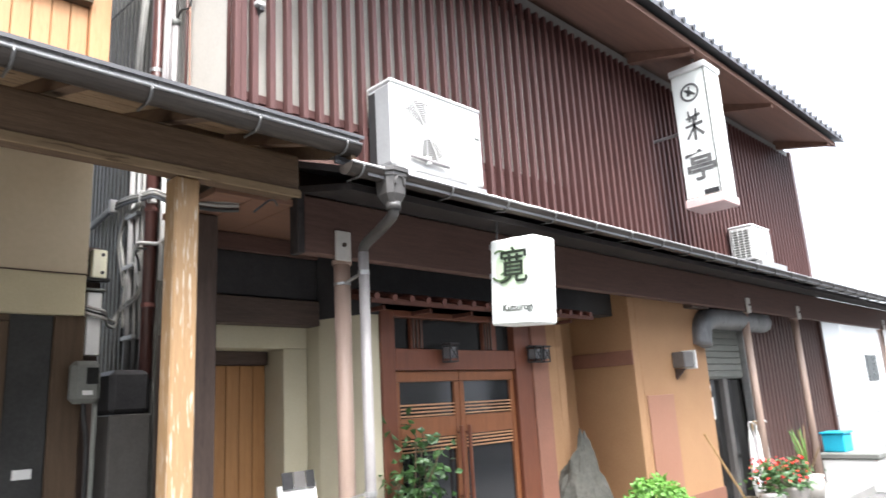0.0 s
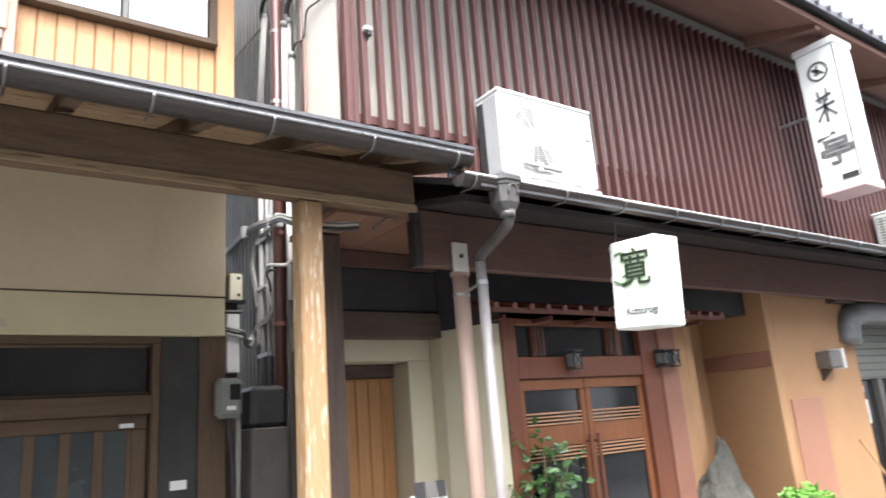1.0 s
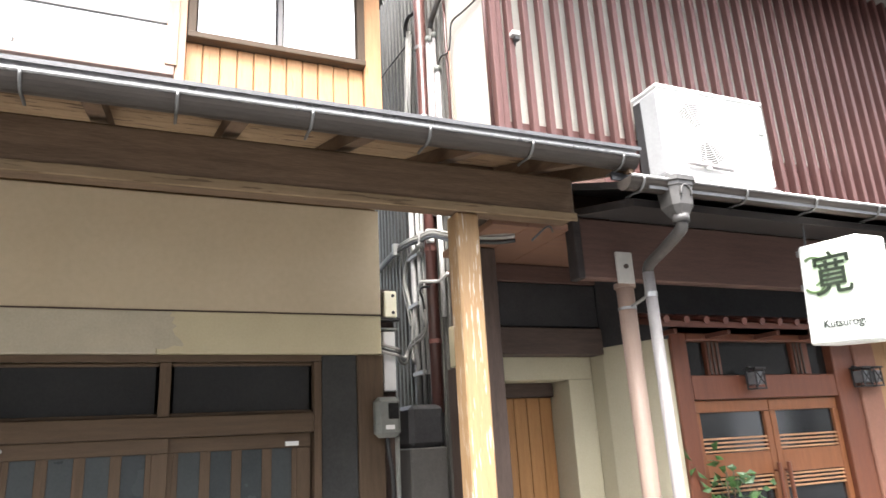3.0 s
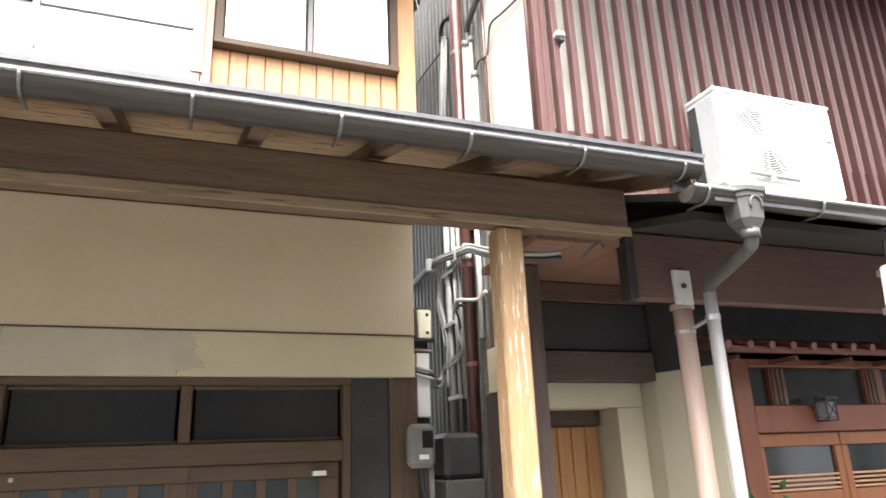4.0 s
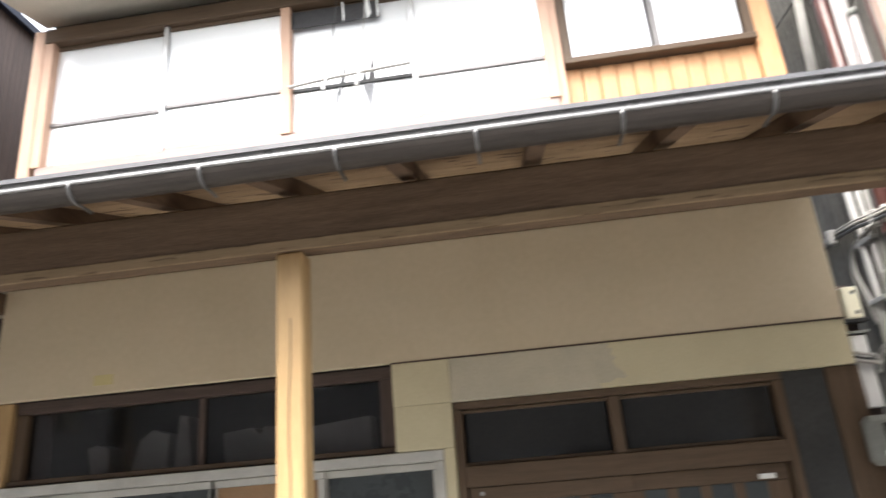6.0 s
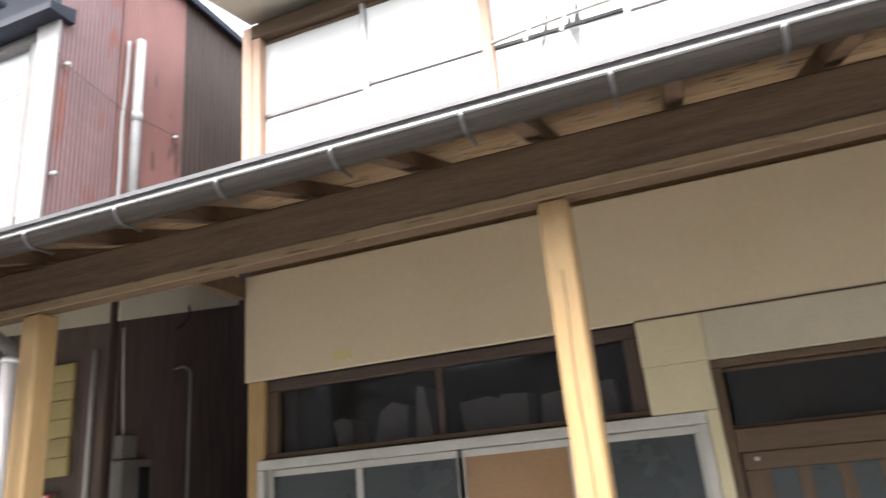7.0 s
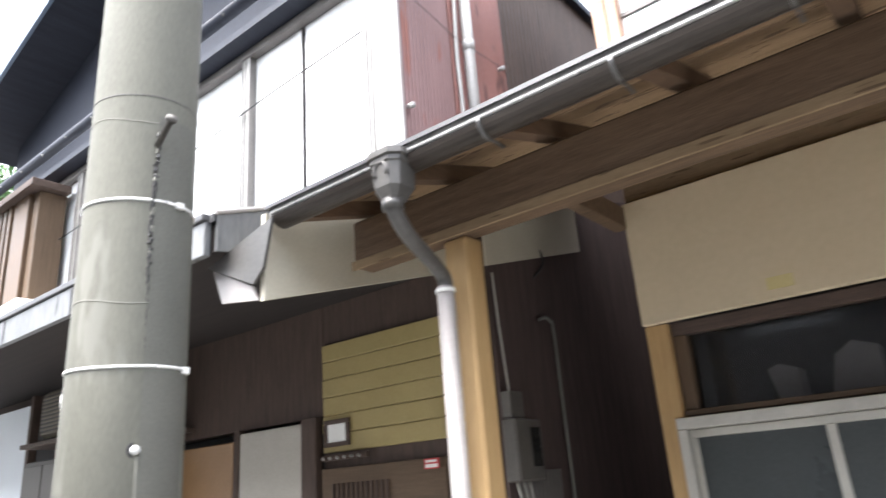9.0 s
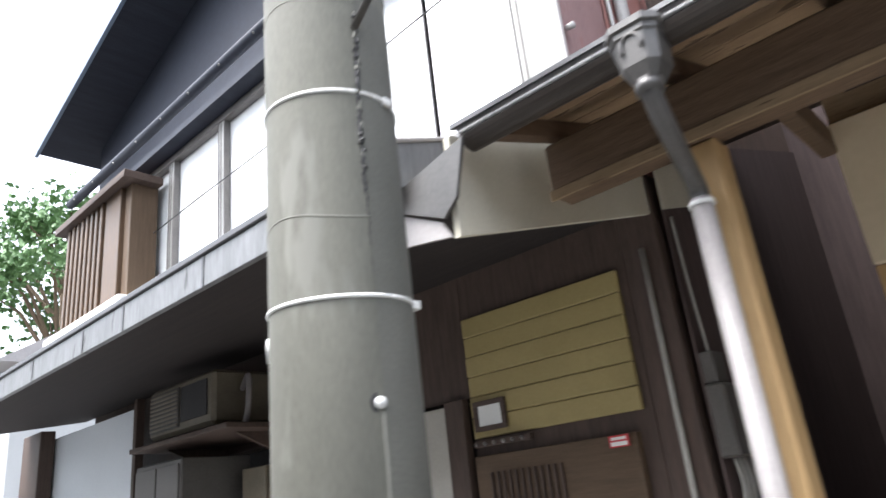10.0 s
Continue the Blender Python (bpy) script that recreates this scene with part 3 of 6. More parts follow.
def gutter_run(parent, x0, x1, y, z, r, brackets):
    """A half-round gutter, its front lip at (y, z), with a rolled lip and end caps."""
    prof = [(y + r - r * math.cos(a), z - r * 0.95 * math.sin(a)) for a in [math.pi * k / 12 for k in range(13)]]
    inner = [(y + r - (r - 0.004) * math.cos(a), z - (r * 0.95 - 0.004) * math.sin(a)) for a in [math.pi * k / 12 for k in range(12, -1, -1)]]
    gut = part("gutter", prism(prof + inner, "x", x0, x1), "gutter", parent, "dark half-round plastic rain gutter")
    tub = tube([(x0, y, z), (x1, y, z)], 0.008, 8)
    part("lip", tub, "lip", gut, smooth=True)
    for x in (x0, x1):
        part("end_cap", prism(prof, "x", x - 0.003, x + 0.003), "gutter", gut)
    arc = [(0, y + r - (r + 0.006) * math.cos(a), z - (r * 0.95 + 0.006) * math.sin(a)) for a in [math.pi * (0.02 + 0.6 * k / 8) for k in range(9)]]
    first = None
    for x in brackets:
        if first is None:
            bm = tube([(x, b, c) for _, b, c in arc] + [(x, y + 2 * r + 0.03, z - r)], 0.0065, 6)
            tube([(x, y - 0.006, z + 0.002), (x, y + 0.02, z + 0.012), (x, y + 2 * r, z + 0.006)], 0.005, 6, bm)
            first = part("bracket", bm, "bracket_steel", gut, smooth=True)
            base = PLACE[first] - Vector((x, 0, 0))
        else:
            again(first, base + Vector((x, 0, 0)))
    return gut


gutter_run(house, -4.62, 2.11, 0.0, 2.80, 0.058, [-3.985 + 0.5 * i for i in range(13)])


def hopper(x, y, z, label):
    """A rain hopper that hangs on a gutter: a flared box with a moulded top and a short spout."""
    h = thing("rain_hopper", (x, y, z), label, "rain hopper", "rain hoppers")
    bm = bmesh.new()
    rings = []
    for w, d, dz in ((0.088, 0.075, 0.05), (0.088, 0.075, 0.028), (0.076, 0.066, 0.024), (0.076, 0.066, 0.006), (0.070, 0.060, 0.0), (0.064, 0.055, -0.09), (0.045, 0.04, -0.125), (0.036, 0.036, -0.14)):
        rings.append([bm.verts.new((x + w * a, y + d * b, z + dz)) for a, b in ((-1, -0.5), (-0.6, -1), (0.6, -1), (1, -0.5), (1, 1), (-1, 1))])
    for a, b in zip(rings, rings[1:]):
        for k in range(6):
            bm.faces.new((a[k], b[k], b[(k + 1) % 6], a[(k + 1) % 6]))
    bm.faces.new(rings[0])
    bm.faces.new(rings[-1][::-1])
    bmesh.ops.recalc_face_normals(bm, faces=bm.faces)
    part("hopper_body", bm, "hopper", h)
    part("emblem", tube([(x + 0.032 * math.cos(a), y - 0.062, z - 0.035 + 0.04 * math.sin(a)) for a in [math.pi * k / 8 for k in range(-1, 10)]], 0.006, 6), "hopper", h, "raised arch moulding", smooth=True)
    part("collar", tube([(x, y, z - 0.13), (x, y, z - 0.17)], 0.042, 14), "hopper", h, smooth=True)
    return h


hopper(-3.90, 0.0, 2.76, "grey plastic rain hopper on the dark gutter")
dp = thing("drainpipe", (-3.93, 0.32, 0.12), "white rain pipe strapped beside an ochre post", "drainpipe", "drainpipes")
part("offset_bend", tube(curve_through([(-3.90, 0.0, 2.63), (-3.90, 0.01, 2.58), (-3.915, 0.10, 2.51), (-3.955, 0.30, 2.44), (-3.965, 0.36, 2.40), (-3.965, 0.36, 2.33)]), 0.031, 14), "hopper", dp, "grey bent offset pipe", smooth=True)
part("pipe", tube([(-3.965, 0.36, 0.12), (-3.965, 0.36, 2.37)], 0.036, 16), "pipe_grey", dp, smooth=True)
part("strap", tube([(-3.965, 0.36, 2.345), (-3.965, 0.36, 2.36)], 0.041, 16), "white", dp, smooth=True)

# upper storey: band of tall panes, side window, plank siding, eave
bay = part("window_band", box(-3.62, 1.84, 3.90, 0.02, 1.975, 3.97, 0.004), "mauve_frame", house, "band of old wooden windows with white panes")
part("window_header", box(-3.66, 1.82, 5.0, 0.02, 1.975, 5.12, 0.004), "brown", bay)
# shade of the eave on this pane's top, drawn as a black strip
part("torn_gap", box(-1.77, 1.862, 4.825, -1.13, 1.868, 4.963, 0), "black", bay, "black strip standing in for eave shade on the pane")
for x, w in ((-1.40, 0.012), (-1.235, 0.03), (-1.15, 0.012)):
    part("torn_strip", prism([(x, 4.99), (x + w, 4.99), (x + w * 1.6, 4.86), (x + w * 0.5, 4.81)], "y", 1.855, 1.858), "paper", bay, "torn white strip")
for k, x in enumerate((-3.62, -2.71, -1.81, -0.905, 0.0)):
    w = 0.035 if k in (0, 2, 4) else 0.018
    part("mullion", box(x - w, 1.84 - 0.01 * (k in (0, 2, 4)), 3.97, x + w, 1.95, 5.0, 0.003), ("orange_frame" if k in (0, 2, 4) else "galv"), bay)
for k, (a, b) in enumerate(((-3.585, -2.728), (-2.692, -1.845), (-1.775, -0.923), (-0.887, -0.035))):
    y = 1.90 - 0.03 * (k % 2)
    part("pane", box(a, y + 0.004, 3.972, b, y + 0.010, 4.998, 0), "frosted", bay)
    dz = -0.03 if k == 3 else 0.0
    part("rail", box(a, y - 0.012, 4.315 + dz, b, y + 0.003, 4.343 + dz, 0.002), "charcoal" if k == 2 else "alu_dark", bay)
    part("sash_foot", box(a, y - 0.012, 3.972, b, y + 0.003, 4.005, 0.002), "mauve_frame", bay)
    part("sash_head", box(a, y - 0.012, 4.965, b, y + 0.003, 4.998, 0.002), "brown", bay)
# broken slits and taped rail in one of the panes
for shard in ([(-1.44, 4.343), (-1.41, 4.343), (-1.385, 4.55)], [(-1.24, 4.343), (-1.19, 4.343), (-1.20, 4.55)], [(-1.285, 4.343), (-1.25, 4.343), (-1.258, 4.46)]):
    part("broken_slit", prism(shard, "y", 1.894, 1.9), "black", bay, "dark slit in broken glass")
for shard in ([(-1.455, 4.314), (-1.42, 4.314), (-1.49, 4.13)], [(-1.28, 4.314), (-1.20, 4.314), (-1.23, 4.07)]):
    part("broken_slit", prism(shard, "y", 1.894, 1.9), "hazy_slit", bay, "grey slit in broken glass")
for x in (-1.56, -1.32):
    part("tape_strip", box(x - 0.012, 1.884, 4.305, x + 0.012, 1.8875, 4.352, 0.001), "white", bay, "white tape strip")
    part("tape_strip", box(x + 0.005, 1.884, 3.975, x + 0.03, 1.8875, 4.02, 0.001), "white", bay)
part("corner_post", box(-3.75, 1.83, 3.3, -3.66, 1.98, 5.12, 0.005), "orange_frame", house, "reddish corner post")
part("corner_post", box(0.022, 1.85, 3.3, 0.085, 1.98, 5.12, 0.005), "orange_frame", house)
part("corner_post", box(1.33, 1.90, 3.3, 1.46, 1.98, 5.25, 0.005), "siding_wood", house)
sw = part("side_window", box(0.09, 1.86, 4.225, 1.33, 1.975, 4.27, 0.004), "brown", house, "dark-framed window with white panes")
part("window_head", box(0.09, 1.88, 5.03, 1.33, 1.975, 5.09, 0.004), "brown", sw)
for a in (0.09, 1.275):
    part("jamb", box(a, 1.88, 4.272, a + 0.055, 1.975, 5.028, 0.003), "brown_v", sw)
part("mullion", box(0.69, 1.89, 4.272, 0.725, 1.95, 5.028, 0.003), "alu_dark", sw)
for a, b, y in ((0.145, 0.69, 1.925), (0.725, 1.275, 1.915)):
    part("pane", box(a + 0.012, y, 4.29, b - 0.012, y + 0.006, 4.85, 0), "frosted", sw)
    part("blind", box(a + 0.012, y, 4.852, b - 0.012, y + 0.006, 5.02, 0), "brown", sw)
    part("sash_rail", box(a, y - 0.008, 4.273, b, y + 0.012, 4.293, 0.002), "alu_dark", sw)
for i in range(11):
    a = 0.087 + i * 0.113
    part("siding_plank", box(a, 1.935 + 0.004 * (i % 2), 3.5, a + 0.108, 1.975, 4.222, 0.006), "siding_wood", house)
part("siding_plank", box(0.087, 1.93, 5.092, 1.33, 1.975, 5.25, 0.004), "siding_wood", house)
part("upper_soffit", prism([(1.98, 5.27), (1.35, 5.12), (1.35, 5.22), (1.98, 5.4)], "x", -3.78, 1.5), "soffit", house, "pale boarded upper eave")
part("upper_roof", prism([(1.28, 5.225), (2.7, 5.67), (3.7, 5.36), (3.7, 5.42), (2.7, 5.74), (1.28, 5.29)], "x", -3.85, 1.52), "roof", house)

# ---- right-hand restaurant building ----
rest = thing("restaurant_building", (6.5, 1.5, 0.1), "two-storey restaurant building with dark red slats above a roofed arcade", "restaurant")
part("upper_wall", box(1.87, 0.935, 3.0, 11.9, 6.0, 5.25, 0.01), "plaster_pale", rest)
part("side_sheet", ribbed("y", 1.55, 5.0, 0.1, 5.6, 1.874, -1, 0.085, 0.036, 0.7), "corr_grey", rest, "grey ribbed metal side wall")
part("side_wall", box(1.845, 0.95, 2.9, 1.868, 1.55, 5.25, 0.003), "plaster_pale", rest, "pale plaster side strip")
part("lower_body", box(1.9, 2.1, 0.1, 11.9, 6.0, 3.0, 0.01), "black", rest)
short, tall = None, None
for i in range(83):
    x = 1.83 + 0.1215 * i
    if i < 7:
        if short is None:
            short = part("slat", box(x, 0.842, 3.30, x + 0.04, 0.90, 5.12, 0.004), "slat", rest)
        else:
            again(short, PLACE[short] + Vector((x - 1.83, 0, 0)))
    elif tall is None:
        tall, x7 = part("slat", box(x, 0.842, 3.06, x + 0.04, 0.90, 5.12, 0.004), "slat", rest), x
    else:
        again(tall, PLACE[tall] + Vector((x - x7, 0, 0)))
part("corner_slat", box(1.872, 0.85, 3.30, 1.915, 0.90, 5.12, 0.004), "slat", rest)
part("base_board", box(1.84, 0.903, 2.67, 2.6, 0.9335, 3.218, 0.003), "beam_red", rest)
part("base_board", box(1.84, 0.903, 3.22, 2.6, 0.9335, 3.33, 0.003), "slat", rest)
part("base_board", box(2.602, 0.903, 2.90, 11.9, 0.9335, 3.33, 0.003), "slat", rest)
for z in (3.34, 5.04):
    part("slat_rail", box(1.83, 0.902, z, 11.9, 0.932, z + 0.06, 0.003), "slat", rest)
part("frieze", box(1.83, 0.90, 5.13, 11.9, 0.934, 5.26, 0.004), "concrete", rest)
part("end_wall", box(11.905, 0.86, 0.1, 12.0, 6.0, 5.25, 0.005), "corr_brown", rest)
part("upper_eave", prism([(1.0, 5.36), (0.12, 5.06), (0.12, 5.13), (1.0, 5.43)], "x", 1.8, 11.75), "soffit_brown", rest, "brown upper eave soffit")
part("upper_roof", prism([(0.02, 5.135), (3.6, 6.35), (6.2, 5.4), (6.2, 5.46), (3.6, 6.43), (0.02, 5.20)], "x", 1.78, 11.85), "roof", rest)
for i in range(44):
    x = 1.85 + i * 0.228
    part("eave_tile", tube([(x, 0.0, 5.185), (x, 0.2, 5.25)], 0.035, 8), "roof", rest)
for i in range(5):
    x = 2.2 + i * 2.3
    part("eave_bracket", prism([(0.15, 5.02), (0.93, 5.20), (0.93, 5.36), (0.15, 5.08)], "x", x, x + 0.09), "soffit_brown", rest)
# arcade roof and beam
def rest_z(y):
    return 2.635 + 0.36 * y
part("arcade_roof", prism([(-0.02, rest_z(-0.02)), (1.0, rest_z(1.0)), (1.0, rest_z(1.0) + 0.04), (-0.02, rest_z(-0.02) + 0.04)], "x", 2.13, 14.3), "roof", rest, "dark metal arcade roof")
part("arcade_soffit", prism([(0.10, 2.58), (0.62, 2.70), (0.62, 2.74), (0.10, 2.62)], "x", 2.12, 15.3), "shade_wood", rest)
part("arcade_ceiling", box(1.62, 0.64, 2.62, 1.838, 1.32, 2.66, 0.003), "ceiling_wood", rest, "reddish boarded arcade ceiling")
part("roof_edge", box(2.0, 0.085, 2.70, 14.3, 0.10, 2.742, 0.002), "roof", rest)
part("arcade_ceiling", box(1.84, 0.64, 2.62, 2.10, 1.9, 2.66, 0.003), "ceiling_wood", rest)
part("arcade_ceiling", box(2.102, 0.692, 2.62, 12.0, 1.9, 2.66, 0.003), "ceiling_wood", rest, "reddish boarded arcade ceiling")
part("arcade_beam", box(2.155, 0.62, 2.346, 15.3, 0.69, 2.70, 0.01), "beam_red", rest, "deep dark wooden arcade beam")
part("beam_end_board", box(2.105, 0.60, 2.338, 2.153, 0.69, 2.70, 0.006), "shade_wood", rest)
gutter_run(rest, 2.02, 14.3, -0.035, 2.68, 0.058, [2.09] + [2.745 + 0.5 * i for i in range(23)])
for x in (2.482, 8.56, 10.29, 14.75):
    r = 0.05 if x < 3 else 0.047
    p = part("steel_post", tube([(x, 0.70, 0.12), (x, 0.70, 2.345)], r, 18), "pink_steel", rest, "slim pink painted steel post", smooth=True)
    part("post_plate", box(x - 0.11, 0.60, 2.325, x, 0.619, 2.505, 0.003), "cabinet_white", p, "pale bolted plate")
    part("bolt", tube([(x - 0.055, 0.588, 2.42), (x - 0.055, 0.60, 2.42)], 0.014, 8), "dark_wood", p)
    part("cap", tube([(x, 0.70, 2.318), (x, 0.70, 2.344)], r + 0.012, 16), "pink_steel", p)

# plaster bay with the plank door
part("wall_plaster", box(1.97, 1.5, 1.885, 2.757, 1.75, 2.62, 0.004), "plaster_white", rest)
part("wall_plaster", box(2.565, 1.5, 0.12, 2.757, 1.75, 1.883, 0.004), "plaster_white", rest, "off-white plaster wall")
part("wall_plaster", prism([(2.76, 1.75), (2.76, 1.36), (2.885, 0.985), (2.992, 0.985), (2.992, 1.75)], "z", 0.12, 2.075), "plaster_white", rest, "off-white plaster return beside the entrance")
part("return_head", prism([(2.755, 1.75), (2.755, 1.35), (2.88, 0.975), (3.0, 0.975), (3.0, 1.75)], "z", 2.077, 2.61), "black", rest)
part("wall_plaster", box(1.97, 1.5, 0.12, 2.055, 1.75, 1.883, 0.004), "dark_wood_v", rest)
part("door_lintel", box(2.057, 1.70, 1.79, 2.563, 1.76, 1.883, 0.003), "dark_wood", rest)
pd = part("plank_door", box(2.057, 1.745, 0.12, 2.563, 1.765, 1.788, 0.002), "plank_wood", rest, "varnished knotty pine plank door")
for i in range(5):
    part("plank", box(2.06 + i * 0.1, 1.728, 0.12, 2.06 + i * 0.1 + 0.096, 1.744, 1.786, 0.004), "plank_wood", pd)
part("lintel_beam", box(1.95, 1.33, 2.027, 2.752, 1.47, 2.20, 0.006), "dark_wood", rest)
part("lintel_beam", box(1.95, 1.36, 2.21, 2.752, 1.47, 2.50, 0.006), "black", rest)
part("corner_post", box(1.705, 1.02, 0.12, 1.83, 1.14, 2.61, 0.006), "dark_wood_v", rest)
part("side_board", box(1.775, 1.40, 1.985, 1.81, 1.645, 2.245, 0.004), "plaster_cream", rest)
part("side_board", box(1.785, 1.16, 0.12, 1.825, 1.72, 1.98, 0.004), "dark_wood_v", rest)
part("side_board", box(1.79, 1.16, 2.252, 1.825, 1.62, 2.61, 0.004), "dark_wood_v", rest)

part("ceiling_fascia", box(1.95, 1.34, 2.502, 2.752, 1.47, 2.615, 0.004), "beam_red", rest, "reddish board below the arcade ceiling")
# red entrance
DY = 1.0
def panel_door(x0, x1, handle):
    """A glazed door leaf: stiles, rails, two panes crossed by thin slats, an upright pull."""
    d = part("door_leaf", box(x0, DY, 1.615, x1, DY + 0.045, 1.69, 0.004), "door_wood", rest, "reddish wooden double door with slatted glass")
    part("stile", box(x0, DY, 0.14, x0 + 0.05, DY + 0.045, 1.613, 0.004), "door_wood", d)
    part("stile", box(x1 - 0.05, DY, 0.14, x1, DY + 0.045, 1.613, 0.004), "door_wood", d)
    a, b = x0 + 0.05, x1 - 0.05
    part("lock_rail", box(a, DY + 0.002, 1.225, b, DY + 0.043, 1.365, 0.003), "door_wood", d)
    part("bottom_rail", box(a, DY + 0.002, 0.14, b, DY + 0.043, 0.36, 0.003), "door_wood", d)
    part("pane", box(a, DY + 0.022, 1.366, b, DY + 0.028, 1.613, 0), "mirror_pane", d)
    part("pane", box(a, DY + 0.022, 0.362, b, DY + 0.028, 1.223, 0), "mirror_pane", d)
    for z in (1.372, 1.397, 1.422, 1.447, 1.132, 1.157, 1.182, 1.206):
        part("slat", box(a, DY + 0.004, z, b, DY + 0.018, z + 0.012, 0.002), "slat_pale", d)
    part("handle", tube([(handle, DY - 0.04, 0.75), (handle, DY - 0.04, 1.29)], 0.014, 8), "red_wood", d)
    for z in (0.8, 1.24):
        part("handle_stay", tube([(handle, DY - 0.04, z), (handle, DY + 0.002, z)], 0.008, 6), "red_wood", d)


part("door_frame", box(2.995, 0.965, 0.12, 3.122, 1.10, 2.115, 0.006), "red_wood", rest)
part("door_frame", box(4.415, 0.965, 0.12, 4.62, 1.10, 2.115, 0.006), "red_wood", rest)
part("door_pillar", box(4.622, 0.95, 0.12, 4.84, 1.12, 2.115, 0.008), "red_band", rest, "dull pink painted pillar beside the door")
part("door_head", box(3.124, 0.972, 1.694, 4.413, 1.09, 1.845, 0.006), "red_wood", rest)
part("door_head", box(3.124, 0.972, 2.068, 4.413, 1.09, 2.115, 0.006), "red_wood", rest)
part("fanlight_pane", box(3.124, 1.03, 1.847, 4.413, 1.036, 2.066, 0), "dark_pane", rest)
for x0, x1 in ((3.30, 3.42), (4.07, 4.23)):
    part("fanlight_bar", box(x0, 1.0, 1.847, x1, 1.06, 2.066, 0.003), "red_wood", rest)
    for k in range(3):
        part("fanlight_slat", box(x0 + 0.012 + k * 0.035, 0.99, 1.85, x0 + 0.03 + k * 0.035, 0.999, 2.063, 0.002), "dark_wood_v", rest)
panel_door(3.126, 3.764, 3.725)
panel_door(3.770, 4.411, 3.81)
part("door_soffit", box(3.0, 0.98, 2.21, 6.0, 1.15, 2.61, 0.004), "black", rest)
pt = part("tile_canopy", prism([(0.72, 2.105), (0.962, 2.165), (0.962, 2.20), (0.72, 2.14)], "x", 2.72, 5.25), "canopy_wood", rest, "small red tiled canopy over the door")
for i in range(17):
    x = 2.76 + i * 0.152
    part("tile", tube([(x, 0.705, 2.148), (x, 0.955, 2.212)], 0.023, 8), "tile_red", pt)
for i in range(6):
    x = 2.85 + i * 0.42
    part("canopy_rafter", box(x, 0.76, 2.075, x + 0.025, 0.955, 2.103, 0.002), "canopy_wood", pt)
part("wall_plaster", box(4.845, 1.05, 0.12, 5.1, 1.16, 2.61, 0.004), "plaster_orange", rest)
part("wall_plaster", box(5.10, 1.05, 0.12, 5.2, 1.6, 2.61, 0.004), "plaster_orange", rest)
part("wall_plaster", box(5.202, 1.5, 0.12, 6.0, 1.75, 2.61, 0.004), "plaster_orange", rest)
part("return_wall", box(6.0, 0.80, 0.12, 6.12, 1.75, 2.61, 0.006), "plaster_orange", rest)
part("front_wall", box(6.122, 0.80, 0.12, 7.58, 0.95, 2.61, 0.006), "plaster_orange", rest, "orange plaster front wall")
part("skirting", box(6.0, 0.785, 0.12, 7.59, 0.799, 0.42, 0.003), "red_band", rest)
part("band", box(5.985, 0.80, 1.72, 5.999, 1.55, 1.86, 0.003), "red_band", rest)
part("hatch", box(6.16, 0.785, 0.45, 6.68, 0.799, 1.42, 0.004), "pink", rest, "pink painted metal hatch")
# shutter, shop door, ribbed wall
part("shutter_wall", box(7.6, 0.98, 1.56, 8.95, 1.1, 2.61, 0.004), "grey_box", rest)
for i in range(13):
    part("shutter_slat", box(7.62, 0.965, 1.58 + i * 0.078, 8.93, 0.979, 1.652 + i * 0.078, 0.006), "grey_box", rest)
part("shop_door_frame", box(7.6, 0.94, 0.12, 7.68, 1.06, 1.558, 0.004), "alu_dark", rest)
part("shop_door_frame", box(8.25, 0.94, 0.12, 8.36, 1.06, 1.558, 0.004), "alu_dark", rest)
part("shop_door_pane", box(7.68, 1.0, 0.12, 8.25, 1.006, 1.546, 0), "dark_pane", rest)
part("shop_door_pane", box(8.36, 1.02, 0.12, 8.95, 1.026, 1.546, 0), "dark_pane", rest)
part("ribbed_wall", ribbed("x", 8.95, 11.9, 0.12, 2.9, 0.93, -1, 0.13, 0.03), "corr_brown", rest, "dark brown ribbed metal wall")
part("trim", box(8.92, 0.9, 0.12, 8.97, 0.99, 2.61, 0.003), "galv", rest)

# ---- left-hand house ----
left = thing("neighbour_house", (-8.5, 1.6, 0.1), "old house with red ribbed side wall, dark eaves and wide windows", "house")
part("side_sheet", ribbed("y", 0.98, 1.52, 3.1, 6.03, -4.662, 1, 0.036, 0.009, 0), "corr_mauve", left, "faded mauve metal side sheet")
part("side_sheet", ribbed("y", 1.523, 2.22, 3.1, 6.03, -4.658, 1, 0.036, 0.009, 0), "corr_red", left, "rusty red metal side sheet")
part("side_sheet", ribbed("y", 2.223, 5.0, 3.1, 6.03, -4.668, 1, 0.06, 0.012, 0), "dark_wood_v", left, "dark side sheet")
part("sheet_edge", tube([(-4.648, 1.522, 3.1), (-4.648, 1.522, 6.03)], 0.006, 6), "corr_red", left)
part("alley_side", prism([(1.66, 0.1), (4.9, 0.1), (4.9, 4.25), (1.66, 3.30)], "x", -4.643, -4.63), "alley_wood", left)
part("alley_head_board", prism([(1.63, 2.885), (2.95, 3.265), (2.95, 3.64), (1.63, 3.28)], "x", -4.628, -4.615), "soffit", left, "pale board above the dark alley wall")
part("side_lower", box(-4.9, 1.62, 0.1, -4.68, 5.0, 3.1, 0.005), "dark_wood_v", left)
part("upper_body", box(-11.0, 1.135, 3.1, -4.68, 5.0, 5.8, 0.005), "dark_wood", left)
part("lower_body", box(-12.2, 1.85, 0.1, -4.9, 5.0, 3.1, 0.005), "black", left)
part("ground_wall", box(-6.12, 1.62, 0.12, -4.9, 1.8, 3.1, 0.004), "dark_wood_v", left, "dark brown boarded wall")
